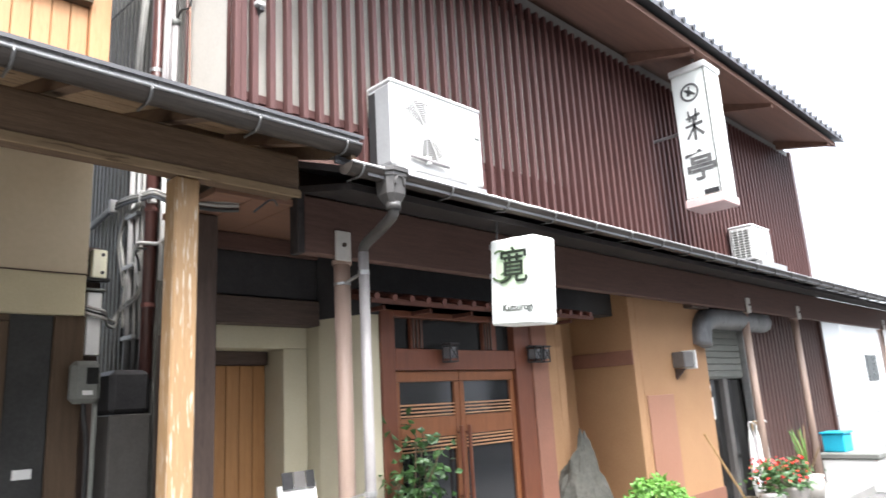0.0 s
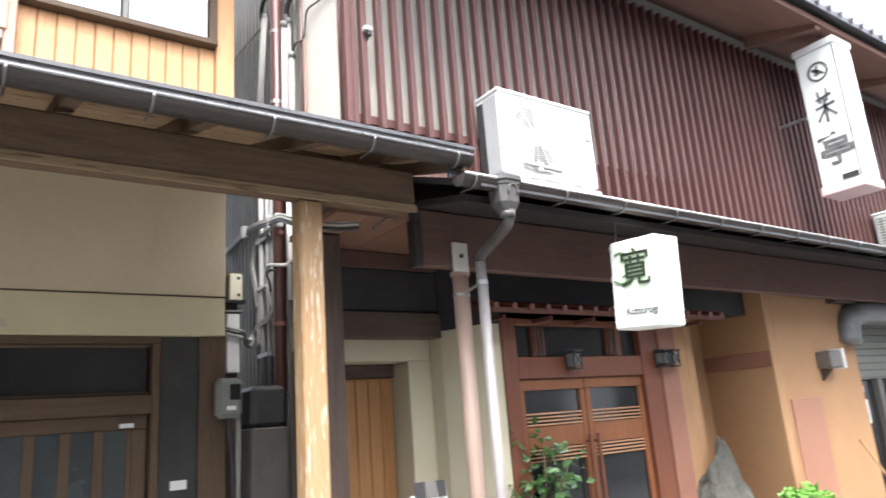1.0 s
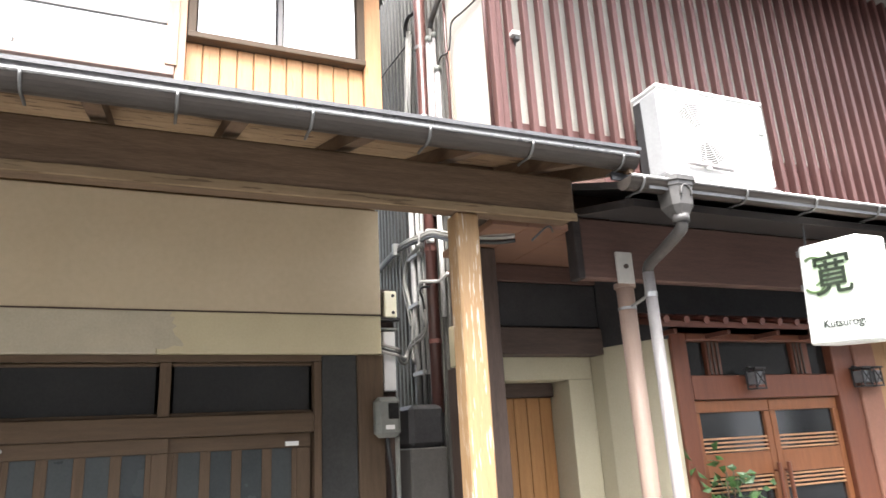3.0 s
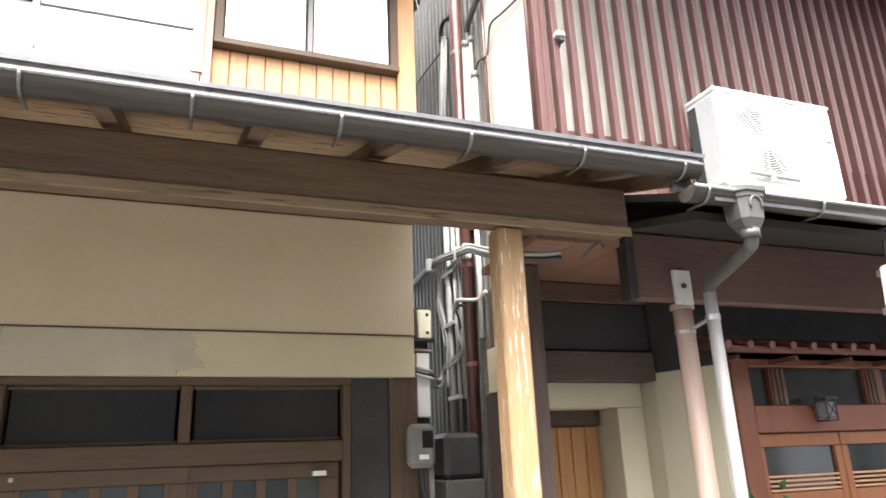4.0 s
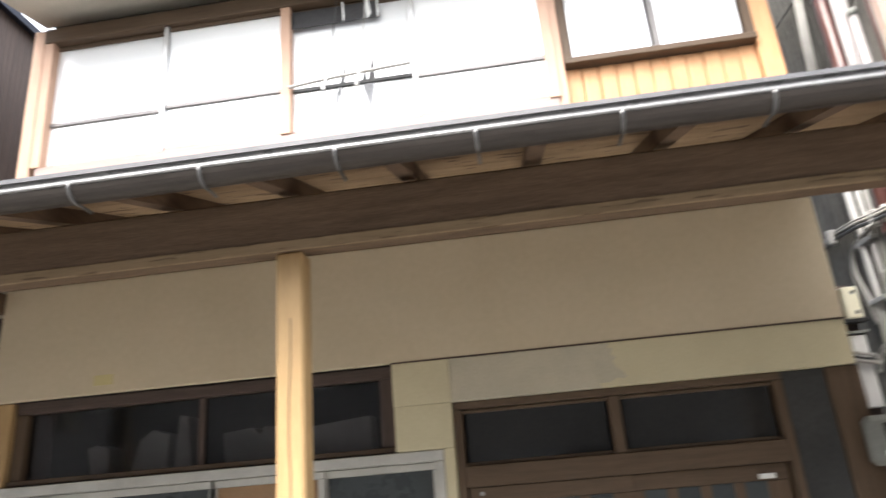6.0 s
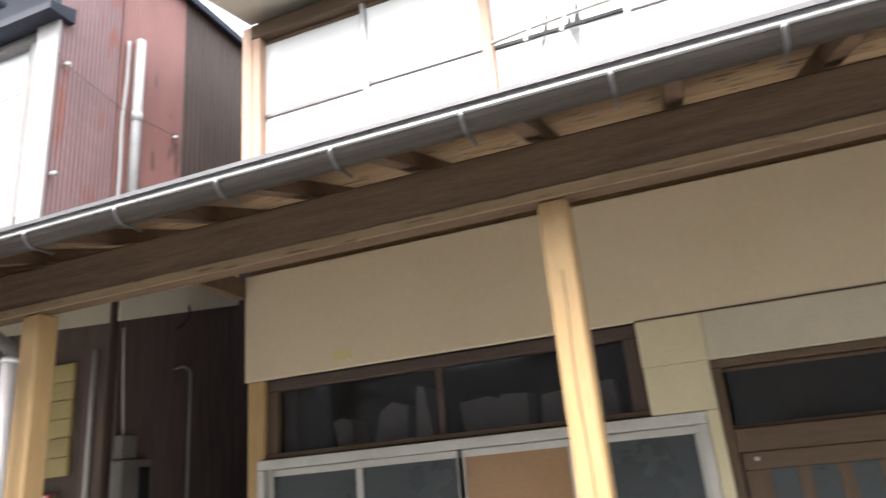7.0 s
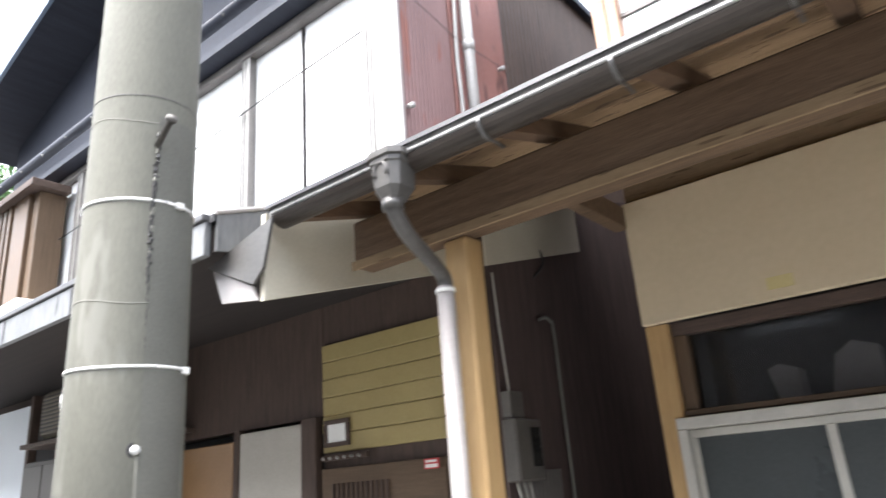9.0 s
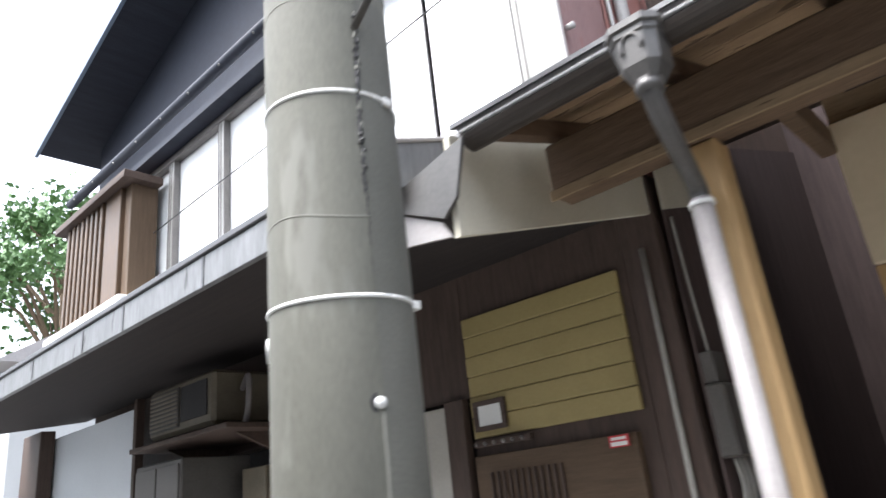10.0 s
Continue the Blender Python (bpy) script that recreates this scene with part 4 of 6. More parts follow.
part("ground_wall", box(-12.2, 1.62, 2.14, -6.122, 1.8, 3.1, 0.004), "dark_wood_v", left)
part("corner_board", box(-4.85, 0.955, 2.9, -4.64, 0.979, 4.96, 0.004), "pipe_grey", left, "peeling pale corner board")
# upper windows
wb = part("window_band", box(-9.9, 0.98, 3.44, -4.90, 1.12, 3.52, 0.004), "alu_dark", left, "wide sliding windows with white panes")
part("window_head", box(-9.9, 0.98, 4.88, -4.90, 1.12, 4.95, 0.004), "alu_dark", wb)
for x in (-9.9, -9.0, -8.08, -6.24, -4.9):
    part("mullion", box(x - 0.04, 0.99, 3.52, x + 0.04, 1.11, 4.88, 0.003), "frame_grey", wb)
    for e in (-0.052, -0.012, 0.041):
        part("gasket", box(x + e, 0.984, 3.52, x + e + 0.011, 1.048, 4.88, 0.001), "alu_dark", wb)
for a, b in ((-9.86, -9.04), (-8.96, -8.12), (-8.04, -7.19), (-7.16, -6.28), (-6.2, -5.64), (-5.61, -4.94)):
    part("pane", box(a, 1.05, 3.52, b, 1.056, 4.88, 0), "frosted", wb)
    part("sash_stile", box(b - 0.004, 1.038, 3.52, b + 0.005, 1.049, 4.88, 0.001), "alu_dark", wb)
part("gable_wall", prism([(-11.0, 4.955), (-4.665, 4.955), (-4.665, 5.98), (-7.85, 6.90), (-11.0, 5.92)], "y", 1.05, 1.13), "soffit_navy", left, "dark boarded gable over the windows")
# street-facing gable roof with a deep verge
for x0, z0, x1, z1 in ((-11.3, 5.83, -7.85, 6.92), (-4.58, 5.98, -7.85, 6.92)):
    part("gable_roof", prism([(x0, z0), (x1, z1), (x1, z1 + 0.07), (x0, z0 + 0.07)], "y", 0.46, 5.2), "soffit_navy", left, "dark underside of the gable roof")
    part("barge_board", prism([(x0, z0 - 0.05), (x1, z1 - 0.05), (x1, z1 + 0.12), (x0, z0 + 0.12)], "y", 0.42, 0.458), "blue_roof", left, "blue-grey barge board")
part("pent_eave", prism([(0.84, 4.96), (1.05, 4.96), (1.05, 5.08), (0.84, 5.02)], "x", -10.2, -4.6), "soffit_navy", left, "dark narrow eave above the windows")
part("upper_gutter", tube([(-10.2, 0.5, 4.77), (-4.6, 0.5, 4.77)], 0.045, 10), "soffit_navy", left, smooth=True)
for i in range(12):
    part("gutter_bracket", tube([(-10.0 + i * 0.47, 0.46, 4.74), (-10.0 + i * 0.47, 0.52, 4.83)], 0.01, 6), "bracket_steel", left)
# lattice bay at the far end
part("bay_post", box(-9.80, 0.70, 3.55, -9.45, 1.0, 4.72, 0.006), "bay_wood", left)
part("bay_post", box(-9.44, 0.74, 3.55, -9.30, 1.0, 4.72, 0.006), "brown_v", left)
part("bay_back", box(-10.9, 0.80, 3.55, -9.81, 0.84, 4.72, 0.004), "shade_wood", left)
for i in range(8):
    part("lattice_slat", box(-10.80 + i * 0.125, 0.69, 3.55, -10.74 + i * 0.125, 0.755, 4.72, 0.006), "bay_wood", left)
part("bay_head", box(-11.0, 0.62, 4.722, -9.2, 1.0, 4.80, 0.004), "dark_wood", left)
part("bay_foot", box(-11.0, 0.60, 3.40, -9.15, 1.0, 3.548, 0.012), "paper", left, "white sheet-metal base under the lattice")
# lower eave
part("lower_roof", prism([(-0.10, 2.83), (1.62, 3.42), (1.62, 3.46), (-0.10, 2.87)], "x", -12.5, -4.92), "roof", left)
part("lower_soffit", prism([(-0.08, 2.69), (1.62, 2.94), (1.62, 3.40), (-0.08, 2.82)], "x", -12.5, -4.93), "shade_wood", left)
part("lower_fascia", box(-12.5, -0.12, 2.67, -4.95, -0.085, 2.835, 0.004), "eave_metal", left, "bent grey metal eave edge")
part("eave_lip", box(-12.5, -0.135, 2.837, -4.95, -0.075, 2.875, 0.006), "roof", left, "dark lapped roof edge")
for k in range(9):
    part("fascia_seam", box(-12.2 + 0.83 * k + 0.11 * (k % 3), -0.124, 2.672, -12.18 + 0.83 * k + 0.11 * (k % 3), -0.1205, 2.833, 0), "roof", left)
part("roof_cheek", prism([(-0.08, 2.69), (1.6, 2.94), (1.6, 3.44), (-0.08, 2.865)], "x", -4.925, -4.912), "eave_metal", left, "crumpled grey metal at the eave's end")
part("cheek_rail", tube([(-4.91, -0.09, 2.875), (-4.91, 1.55, 3.44)], 0.012, 8), "pipe_grey", left)
# ground floor of the left house
for i in range(6):
    part("siding_board", box(-6.10, 1.588 - 0.004 * (i % 2), 1.885 + i * 0.126, -4.95, 1.619, 2.008 + i * 0.126, 0.006), "yellow", left, "yellow lap siding")
part("white_door", box(-7.03, 1.56, 0.12, -6.3, 1.615, 2.11, 0.006), "plaster_pale", left, "pale weathered door")
part("door_frame", box(-7.10, 1.55, 0.12, -7.035, 1.618, 2.138, 0.004), "dark_wood_v", left)
part("door_frame", box(-6.295, 1.55, 0.12, -6.14, 1.618, 2.138, 0.004), "dark_wood_v", left)
part("tan_board", box(-7.95, 1.56, 0.12, -7.12, 1.615, 2.06, 0.006), "tan_pane", left)
part("lattice_panel", box(-6.1, 1.57, 0.9, -5.0, 1.619, 1.78, 0.004), "brown", left)
for i in range(12):
    part("lattice_bar", box(-5.98 + i * 0.045, 1.55, 1.2, -5.965 + i * 0.045, 1.569, 1.68, 0.002), "dark_wood_v", left)

# ---- utility pole ----
pole = thing("utility_pole", (-4.61, -0.60, 0), "weathered grey concrete utility pole with a long crack", "utility pole")
part("shaft", tube([(-4.61, -0.60, -0.02), (-4.61, -0.60, 2.0), (-4.61, -0.60, 4.0), (-4.61, -0.60, 9.0)], [0.200, 0.190, 0.180, 0.155], 40), "pole", pole, smooth=True)
at = (-4.61, -0.60)
for z, m in ((2.62, "white"), (2.045, "white"), (3.03, "cable")):
    r = 0.1985 - 0.00525 * z + 0.002
    w = 0.006 if z in (2.62, 2.045) else 0.002
    loop = [(at[0] + r * math.cos(a), at[1] + r * math.sin(a), z + 0.004 * math.sin(2 * a)) for a in [2 * math.pi * k / 40 for k in range(41)]]
    part("strap" if w > 0.003 else "seam", tube(loop, w, 6), m, pole, "white plastic strap" if w > 0.003 else "", smooth=True)
    if w > 0.003:
        ang = radians(15 if z > 2.3 else 38)
        bx0, by0 = at[0] + r * math.cos(ang), at[1] + r * math.sin(ang)
        part("strap_buckle", box(bx0 - 0.012, by0 - 0.014, z - 0.012, bx0 + 0.014, by0 + 0.016, z + 0.012, 0.003), "white", pole)
def pole_skin(a0, a1, z0, z1, lift):
    """A thin curved skin that lies on the pole's shaft."""
    bm = bmesh.new()
    na, nz = 8, 24
    side = random.Random(9)
    rows = []
    for j in range(nz + 1):
        z = z0 + (z1 - z0) * j / nz
        r = 0.1998 - 0.00497 * z + lift
        e0, e1 = side.uniform(-1.2, 1.2), side.uniform(-1.2, 1.2)
        rows.append([bm.verts.new((at[0] + r * math.cos(radians(a0 + e0 + (a1 + e1 - a0 - e0) * i / na)), at[1] + r * math.sin(radians(a0 + e0 + (a1 + e1 - a0 - e0) * i / na)), z)) for i in range(na + 1)])
    for p, q in zip(rows, rows[1:]):
        for i in range(na):
            bm.faces.new((p[i], p[i + 1], q[i + 1], q[i]))
    return bm


part("repair_skin", pole_skin(-13, 38, 0.3, 2.95, 0.0016), "pole_smooth", pole, "smoother blue-grey mortar beside the crack", smooth=True)
for z in (2.26, 2.93):
    part("mould_seam", tube([(at[0] + (0.1985 - 0.005 * z) * math.cos(a), at[1] + (0.1985 - 0.005 * z) * math.sin(a), z + 0.012 * math.sin(3 * a)) for a in [radians(-150 + 4 * k) for k in range(36)]], 0.0028, 6), "pole_streak", pole, smooth=True)
crack = []
rng = random.Random(4)
for k in range(90):
    z = 2.10 + 0.78 * k / 89
    a = radians(-14 + rng.uniform(-1.1, 1.1) + 1.4 * math.sin(7.0 * z))
    r = 0.1985 - 0.00525 * z
    crack.append((at[0] + r * math.cos(a), at[1] + r * math.sin(a), z))
part("crack", tube(crack, [0.002 + 0.007 * (k / 89) * rng.random() + 0.002 * (k > 25) for k in range(90)], 5), "black", pole, "dark jagged crack")
for k in range(46):
    c = Vector(crack[min(89, int(abs(rng.gauss(62, 16))))])
    part("crack_chip", tube([c, c + Vector((0.003, -0.004 + 0.008 * rng.random(), 0.004 + 0.016 * rng.random()))], 0.003 + 0.006 * rng.random(), 5), "black" if k % 3 else "pole_streak", pole)
part("lime_run", tube([(at[0] + 0.1915 * math.cos(radians(-14 + 0.25 * math.sin(5 * k))), at[1] + 0.1915 * math.sin(radians(-14 + 0.25 * math.sin(5 * k))), 1.765 - 0.035 * k) for k in range(16)], [0.005 - 0.00022 * k for k in range(16)], 6), "pole_streak", pole, "thin pale lime run below the bolt")
b0 = Vector((-4.430, -0.645, 2.83))
part("step_bolt", tube([b0, b0 + Vector((0.089, -0.006, 0.06)), b0 + Vector((0.09, -0.006, 0.061)), b0 + Vector((0.104, -0.007, 0.07))], [0.011, 0.011, 0.02, 0.02], 10), "cabinet_grey", pole, "short grey step bolt", smooth=True)
b0 = Vector((-4.433, -0.650, 1.785))
part("bolt_cap", tube([b0, b0 + Vector((0.014, -0.006, 0))], [0.017, 0.013], 14), "white", pole, smooth=True)
part("bolt_ring", tube([b0 - Vector((0.004, 0, 0)), b0 + Vector((0.006, -0.002, 0))], 0.026, 14), "black", pole)
b0 = Vector((-4.735, -0.742, 1.965))
part("round_tag", tube([b0, b0 + Vector((-0.004, -0.005, 0))], 0.032, 16), "paper", pole, "round white number tag")
b1 = b0 + Vector((-0.0045, -0.0055, 0))
part("tag_dot", tube([b1, b1 + Vector((-0.001, -0.0012, 0))], 0.01, 10), "grey_box", pole)


# ---- air conditioners ----
def ac_unit(name, x0, x1, y0, y1, z0, z1, fans, label, grille_side):
    """An outdoor unit: case, lid, fan ring with rings of wire, side grille, feet."""
    u = thing(name, ((x0 + x1) / 2, (y0 + y1) / 2, z0), label, "air conditioner", "outdoor units")
    part("case", box(x0, y0, z0 + 0.03, x1, y1, z1 - 0.03, 0.012), "white", u)
    part("lid", box(x0 - 0.006, y0 - 0.006, z1 - 0.03, x1 + 0.006, y1 + 0.006, z1, 0.01), "white", u)
    for fx, fz, r in fans:
        bm = bmesh.new()
        n = 16
        for k in range(n):
            rr = r * (k + 1) / n
            tube([(fx + rr * math.cos(a), y0 - 0.012 - 0.012 * (1 - k / n), fz + rr * math.sin(a)) for a in [2 * math.pi * j / 28 for j in range(29)]], 0.0022, 4, bm)
        for j in range(12):
            a = 2 * math.pi * j / 12
            tube([(fx, y0 - 0.024, fz), (fx + r * math.cos(a), y0 - 0.012, fz + r * math.sin(a))], 0.002, 4, bm)
        part("fan_grille", bm, "white", u, "round wire fan guard")
        bm = bmesh.new()
        for k in range(2):
            a0 = radians(80) + math.pi * k
            vs = []
            for a, rr, d in ((-0.1, 0.3, 0), (0.0, 0.9, -0.002), (0.55, 0.97, 0.003), (1.1, 0.9, 0.006), (1.2, 0.5, 0.004), (0.8, 0.2, 0.003)):
                vs.append((fx + r * rr * math.cos(a0 + a), fz + r * rr * math.sin(a0 + a), d))
            f = [bm.verts.new((p, y0 - 0.004 + d * 0.5, q)) for p, q, d in vs]
            g2 = [bm.verts.new((p, y0 - 0.002 + d * 0.5, q)) for p, q, d in vs]
            bm.faces.new(f)
            bm.faces.new(g2[::-1])
            for i in range(6):
                bm.faces.new((f[i], g2[i], g2[(i + 1) % 6], f[(i + 1) % 6]))
        bmesh.ops.recalc_face_normals(bm, faces=bm.faces)
        part("fan_blade_set", bm, "cabinet_grey", u, "grey fan blades")
    if grille_side:
        n = 11
        for k in range(n):
            z = z0 + 0.08 + (z1 - z0 - 0.16) * k / (n - 1)
            part("side_fin", box(x0 - 0.009, y0 + 0.04, z - 0.012, x0 - 0.001, y1 - 0.03, z + 0.012, 0.003), "grey_box", u)
        for k in range(4):
            y = y0 + 0.05 + (y1 - y0 - 0.1) * k / 3
            part("side_bar", box(x0 - 0.014, y - 0.006, z0 + 0.05, x0 - 0.0095, y + 0.006, z1 - 0.05, 0.001), "white", u)
    for x in (x0 + 0.12, x1 - 0.18):
        part("foot", box(x, y0 - 0.03, z0, x + 0.06, y1 + 0.03, z0 + 0.029, 0.004), "white", u)
    return u


ac = ac_unit("air_conditioner", 2.85, 3.76, 0.60, 0.84, 3.0, 3.66, [(3.16, 3.33, 0.245)], "white outdoor air conditioner standing on the arcade roof", False)
part("front_badge", box(3.68, 0.592, 3.40, 3.73, 0.599, 3.415, 0.001), "grey_box", ac)
part("front_rail", tube([(3.0, 0.575, 3.115), (3.36, 0.575, 3.10)], 0.014, 8), "pipe_grey", ac, smooth=True)
part("front_clip", box(3.14, 0.565, 3.08, 3.18, 0.598, 3.14, 0.004), "white", ac)
# thin plate that greys the white case where it turns from the light
part("side_panel", box(2.844, 0.612, 3.05, 2.849, 0.755, 3.61, 0.001), "case_shade", ac, "light grey plate painting the shade on the case's side")
part("coil_panel", box(2.843, 0.76, 3.06, 2.849, 0.83, 3.60, 0.001), "cable", ac, "dark heat exchanger fins")
part("stand", box(2.88, 0.56, 2.958, 3.74, 0.62, 2.999, 0.004), "galv", ac)
part("stand", box(2.88, 0.82, 3.05, 3.74, 0.86, 3.075, 0.004), "galv", ac)
ac2 = ac_unit("air_conditioner", 8.72, 9.3, 0.50, 0.80, 2.97, 3.46, [(9.05, 3.22, 0.17)], "white outdoor air conditioner with a louvred side", True)
part("stand", box(8.68, 0.42, 2.90, 9.5, 0.50, 2.969, 0.004), "galv", ac2)
catch = thing("floodlight", (2.0, 0.84, 3.93), "small black outdoor light on the slats", "light")
part("lamp_head", box(1.955, 0.80, 3.955, 2.015, 0.85, 3.99, 0.006), "pipe_white", catch)
part("lamp_base", box(1.975, 0.805, 3.925, 2.01, 0.84, 3.953, 0.004), "black", catch)
part("bracket", tube([(1.99, 0.83, 3.94), (1.99, 0.855, 3.90)], 0.01, 6), "black", catch)


# ---- signs ----
def strokes(lines, x, parent, mat, name="brush_stroke"):
    """Raised brush strokes on a sign face that looks along -x; lines of (y, z, half width)."""
    for line in lines:
        bm = bmesh.new()
        a, b = [], []
        for i, (y, z, w) in enumerate(line):
            p, q = line[max(i - 1, 0)], line[min(i + 1, len(line) - 1)]
            d = Vector((q[0] - p[0], q[1] - p[1])).normalized()
            a.append((y - d.y * w, z + d.x * w))
            b.append((y + d.y * w, z - d.x * w))
        prism(a + b[::-1], "x", x - 0.004, x, bm)
        part(name, bm, mat, parent)


def letters(body, size, x, y, z, mat, parent, name, fat=0.0):
    """Raised letters on a sign face that looks along -x; y, z: the lower left corner as it is read."""
    cu = bpy.data.curves.new("letters", "FONT")
    cu.body, cu.size, cu.extrude, cu.offset = body, size, 0.002, fat
    ob = new("letters", cu)
    me = bpy.data.meshes.new_from_object(ob.evaluated_get(bpy.context.evaluated_depsgraph_get()))
    bpy.data.objects.remove(ob)
    bm = bmesh.new()
    bm.from_mesh(me)
    bmesh.ops.transform(bm, matrix=Matrix(((0, 0, -1, x - 0.002), (-1, 0, 0, y), (0, 1, 0, z), (0, 0, 0, 1))), verts=bm.verts)
    return part(name, bm, mat, parent)


sg = thing("hanging_sign", (3.34, -0.02, 1.9), "white lit box sign with green brush lettering under the eave", "sign", "shop signs")
part("sign_box", box(3.24, -0.20, 1.90, 3.46, 0.15, 2.44, 0.012), "sign_face", sg)
part("glow_patch", tube([(3.2399, -0.03, 2.25), (3.2385, -0.03, 2.25)], 0.135, 28), "pale_green", sg, "pale green round patch")
ring = [(0.065 + 0.085 * math.cos(a), 2.27 + 0.095 * math.sin(a), 0.004 + 0.003 * math.sin(a * 1.5)) for a in [radians(60 + 12 * k) for k in range(22)]]
strokes([ring, [(0.065 + 0.6 * (p[0] - 0.065), 2.27 + 0.6 * (p[1] - 2.27), 0.005) for p in ring[4:18]]], 3.2383, sg, "olive", "swirl")
letters("寛", 0.24, 3.2343, 0.075, 2.175, "ink", sg, "brush_letter", 0.001)
letters("Kutsurogi", 0.06, 3.2395, 0.05, 1.985, "ink", sg, "lettering")
for z in (2.2, 2.39):
    part("hanger_tab", box(3.27, 0.15, z, 3.31, 0.185, z + 0.035, 0.003), "galv", sg)
part("hanger", tube([(3.30, 0.14, 2.42), (3.30, 0.14, 2.61)], 0.006, 6), "black", sg)

sg.rotation_euler, sg.location.y = (0.07, 0, 0), sg.location.y + 0.03

vs = thing("projecting_sign", (7.15, 0.3, 3.36), "tall white projecting sign with worn black brush characters", "sign", "shop signs")
part("sign_box", box(7.0, 0.11, 3.46, 7.36, 0.51, 4.90, 0.012), "sign_face", vs)
part("top_cap", box(6.985, 0.095, 4.902, 7.375, 0.525, 4.98, 0.01), "paper", vs)
part("bottom_cap", box(6.985, 0.095, 3.36, 7.375, 0.525, 3.458, 0.01), "pink_cap", vs, "faded pink bottom cap")
part("edge_strip", box(6.994, 0.11, 3.47, 6.999, 0.13, 4.89, 0.001), "grey_box", vs)
part("damage", box(6.993, 0.14, 3.475, 6.999, 0.30, 3.53, 0.001), "black", vs, "broken dark lower edge")
emb = [(0.31 + 0.095 * math.cos(a), 4.66 + 0.095 * math.sin(a), 0.012) for a in [radians(14.4 * k) for k in range(26)]]
strokes([emb, [(0.37, 4.70, 0.01), (0.31, 4.66, 0.022), (0.25, 4.62, 0.008)], [(0.31, 4.73, 0.008), (0.33, 4.62, 0.02)]], 6.9995, vs, "worn_ink", "emblem")
strokes([[(0.39, 4.36, 0.012), (0.23, 4.39, 0.016)], [(0.36, 4.45, 0.01), (0.35, 4.32, 0.014)], [(0.27, 4.46, 0.01), (0.28, 4.32, 0.014)], [(0.41, 4.27, 0.012), (0.21, 4.29, 0.018)], [(0.31, 4.36, 0.016), (0.31, 4.10, 0.016)], [(0.31, 4.26, 0.012), (0.40, 4.13, 0.014)], [(0.31, 4.26, 0.012), (0.21, 4.15, 0.016)]], 6.9995, vs, "worn_ink")
letters("亭", 0.36, 6.9995, 0.47, 3.68, "worn_ink", vs, "brush_letter", 0.008)
part("arm", tube([(7.18, 0.3, 4.98), (7.18, 0.3, 5.2)], 0.02, 8), "galv", vs)
part("arm", tube([(7.18, 0.5, 4.3), (7.18, 0.9, 4.3)], 0.02, 8), "galv", vs)

# ---- rain goods and wires of the restaurant ----
hopper(2.31, 0.0, 2.645, "grey plastic rain hopper at the gutter's joint")
dp2 = thing("drainpipe", (2.486, 0.49, 0.12), "grey rain pipe clipped to a pink steel post", "drainpipe", "drainpipes")
part("offset_bend", tube(curve_through([(2.31, 0.0, 2.53), (2.31, 0.0, 2.49), (2.325, 0.03, 2.45), (2.39, 0.22, 2.42), (2.46, 0.42, 2.40), (2.484, 0.485, 2.375), (2.486, 0.49, 2.30)]), 0.031, 14), "hopper", dp2, smooth=True)
part("spout_ring", tube([(2.31, 0.0, 2.475), (2.31, 0.0, 2.495)], 0.037, 14), "hopper", dp2, smooth=True)
part("pipe", tube([(2.486, 0.49, 0.12), (2.486, 0.49, 2.36)], 0.0315, 16), "pipe_grey", dp2, smooth=True)
for z in (2.235, 0.99):
    part("clip", tube([(2.475, 0.655, z - 0.035), (2.486, 0.52, z)], 0.009, 6), "galv", dp2)
    part("clip_band", tube([(2.486, 0.49, z - 0.013), (2.486, 0.49, z + 0.013)], 0.035, 16), "galv", dp2)
    part("clip_band", tube([(2.482, 0.70, z - 0.045), (2.482, 0.70, z - 0.03)], 0.054, 16), "galv", dp2)


def wire(name, pts, r, mat, label, category="cable", group=""):
    ob = part(name, tube(curve_through(pts), r, 7), mat, None, smooth=True)
    return tagged(ob, label, category, group)


def conduit(pts, r, mat, label, smoothed=False):
    ob = part("conduit", tube(curve_through(pts) if smoothed else pts, r, 10), mat, None, smooth=True)
    return tagged(ob, label, "conduit", "conduits on the ribbed wall")


# pipes and cables on the ribbed side wall
X = 1.845
conduit([(X - 0.045, 1.94, 1.72), (X - 0.045, 1.925, 5.25)], 0.044, "pipe_brown", "brown plastic rain pipe on the ribbed wall")
for z in (2.2, 2.62, 2.86, 3.9, 4.5):
    tagged(part("pipe_clip", tube([(X - 0.045, 1.935, z - 0.014), (X - 0.045, 1.935, z + 0.014)], 0.049, 14), "galv" if z > 3 else "pipe_brown"), "metal clip round the brown pipe", "clip", "pipe clips")
conduit([(X - 0.035, 2.30, 1.6), (X - 0.035, 2.32, 3.4)], 0.021, "pipe_white", "grey straight conduit on the ribbed wall")
conduit([(X - 0.03, 2.20, 1.7), (X - 0.03, 2.21, 3.3)], 0.014, "pipe_white", "pale straight conduit on the ribbed wall")
conduit([(X - 0.03, 2.12, 2.0), (X - 0.03, 2.12, 3.2)], 0.012, "cable_grey", "thin grey conduit on the ribbed wall")
conduit([(X - 0.03, 1.785, 2.35), (X - 0.03, 1.775, 3.1)], 0.018, "pipe_white", "white pipe stub beside the brown pipe")
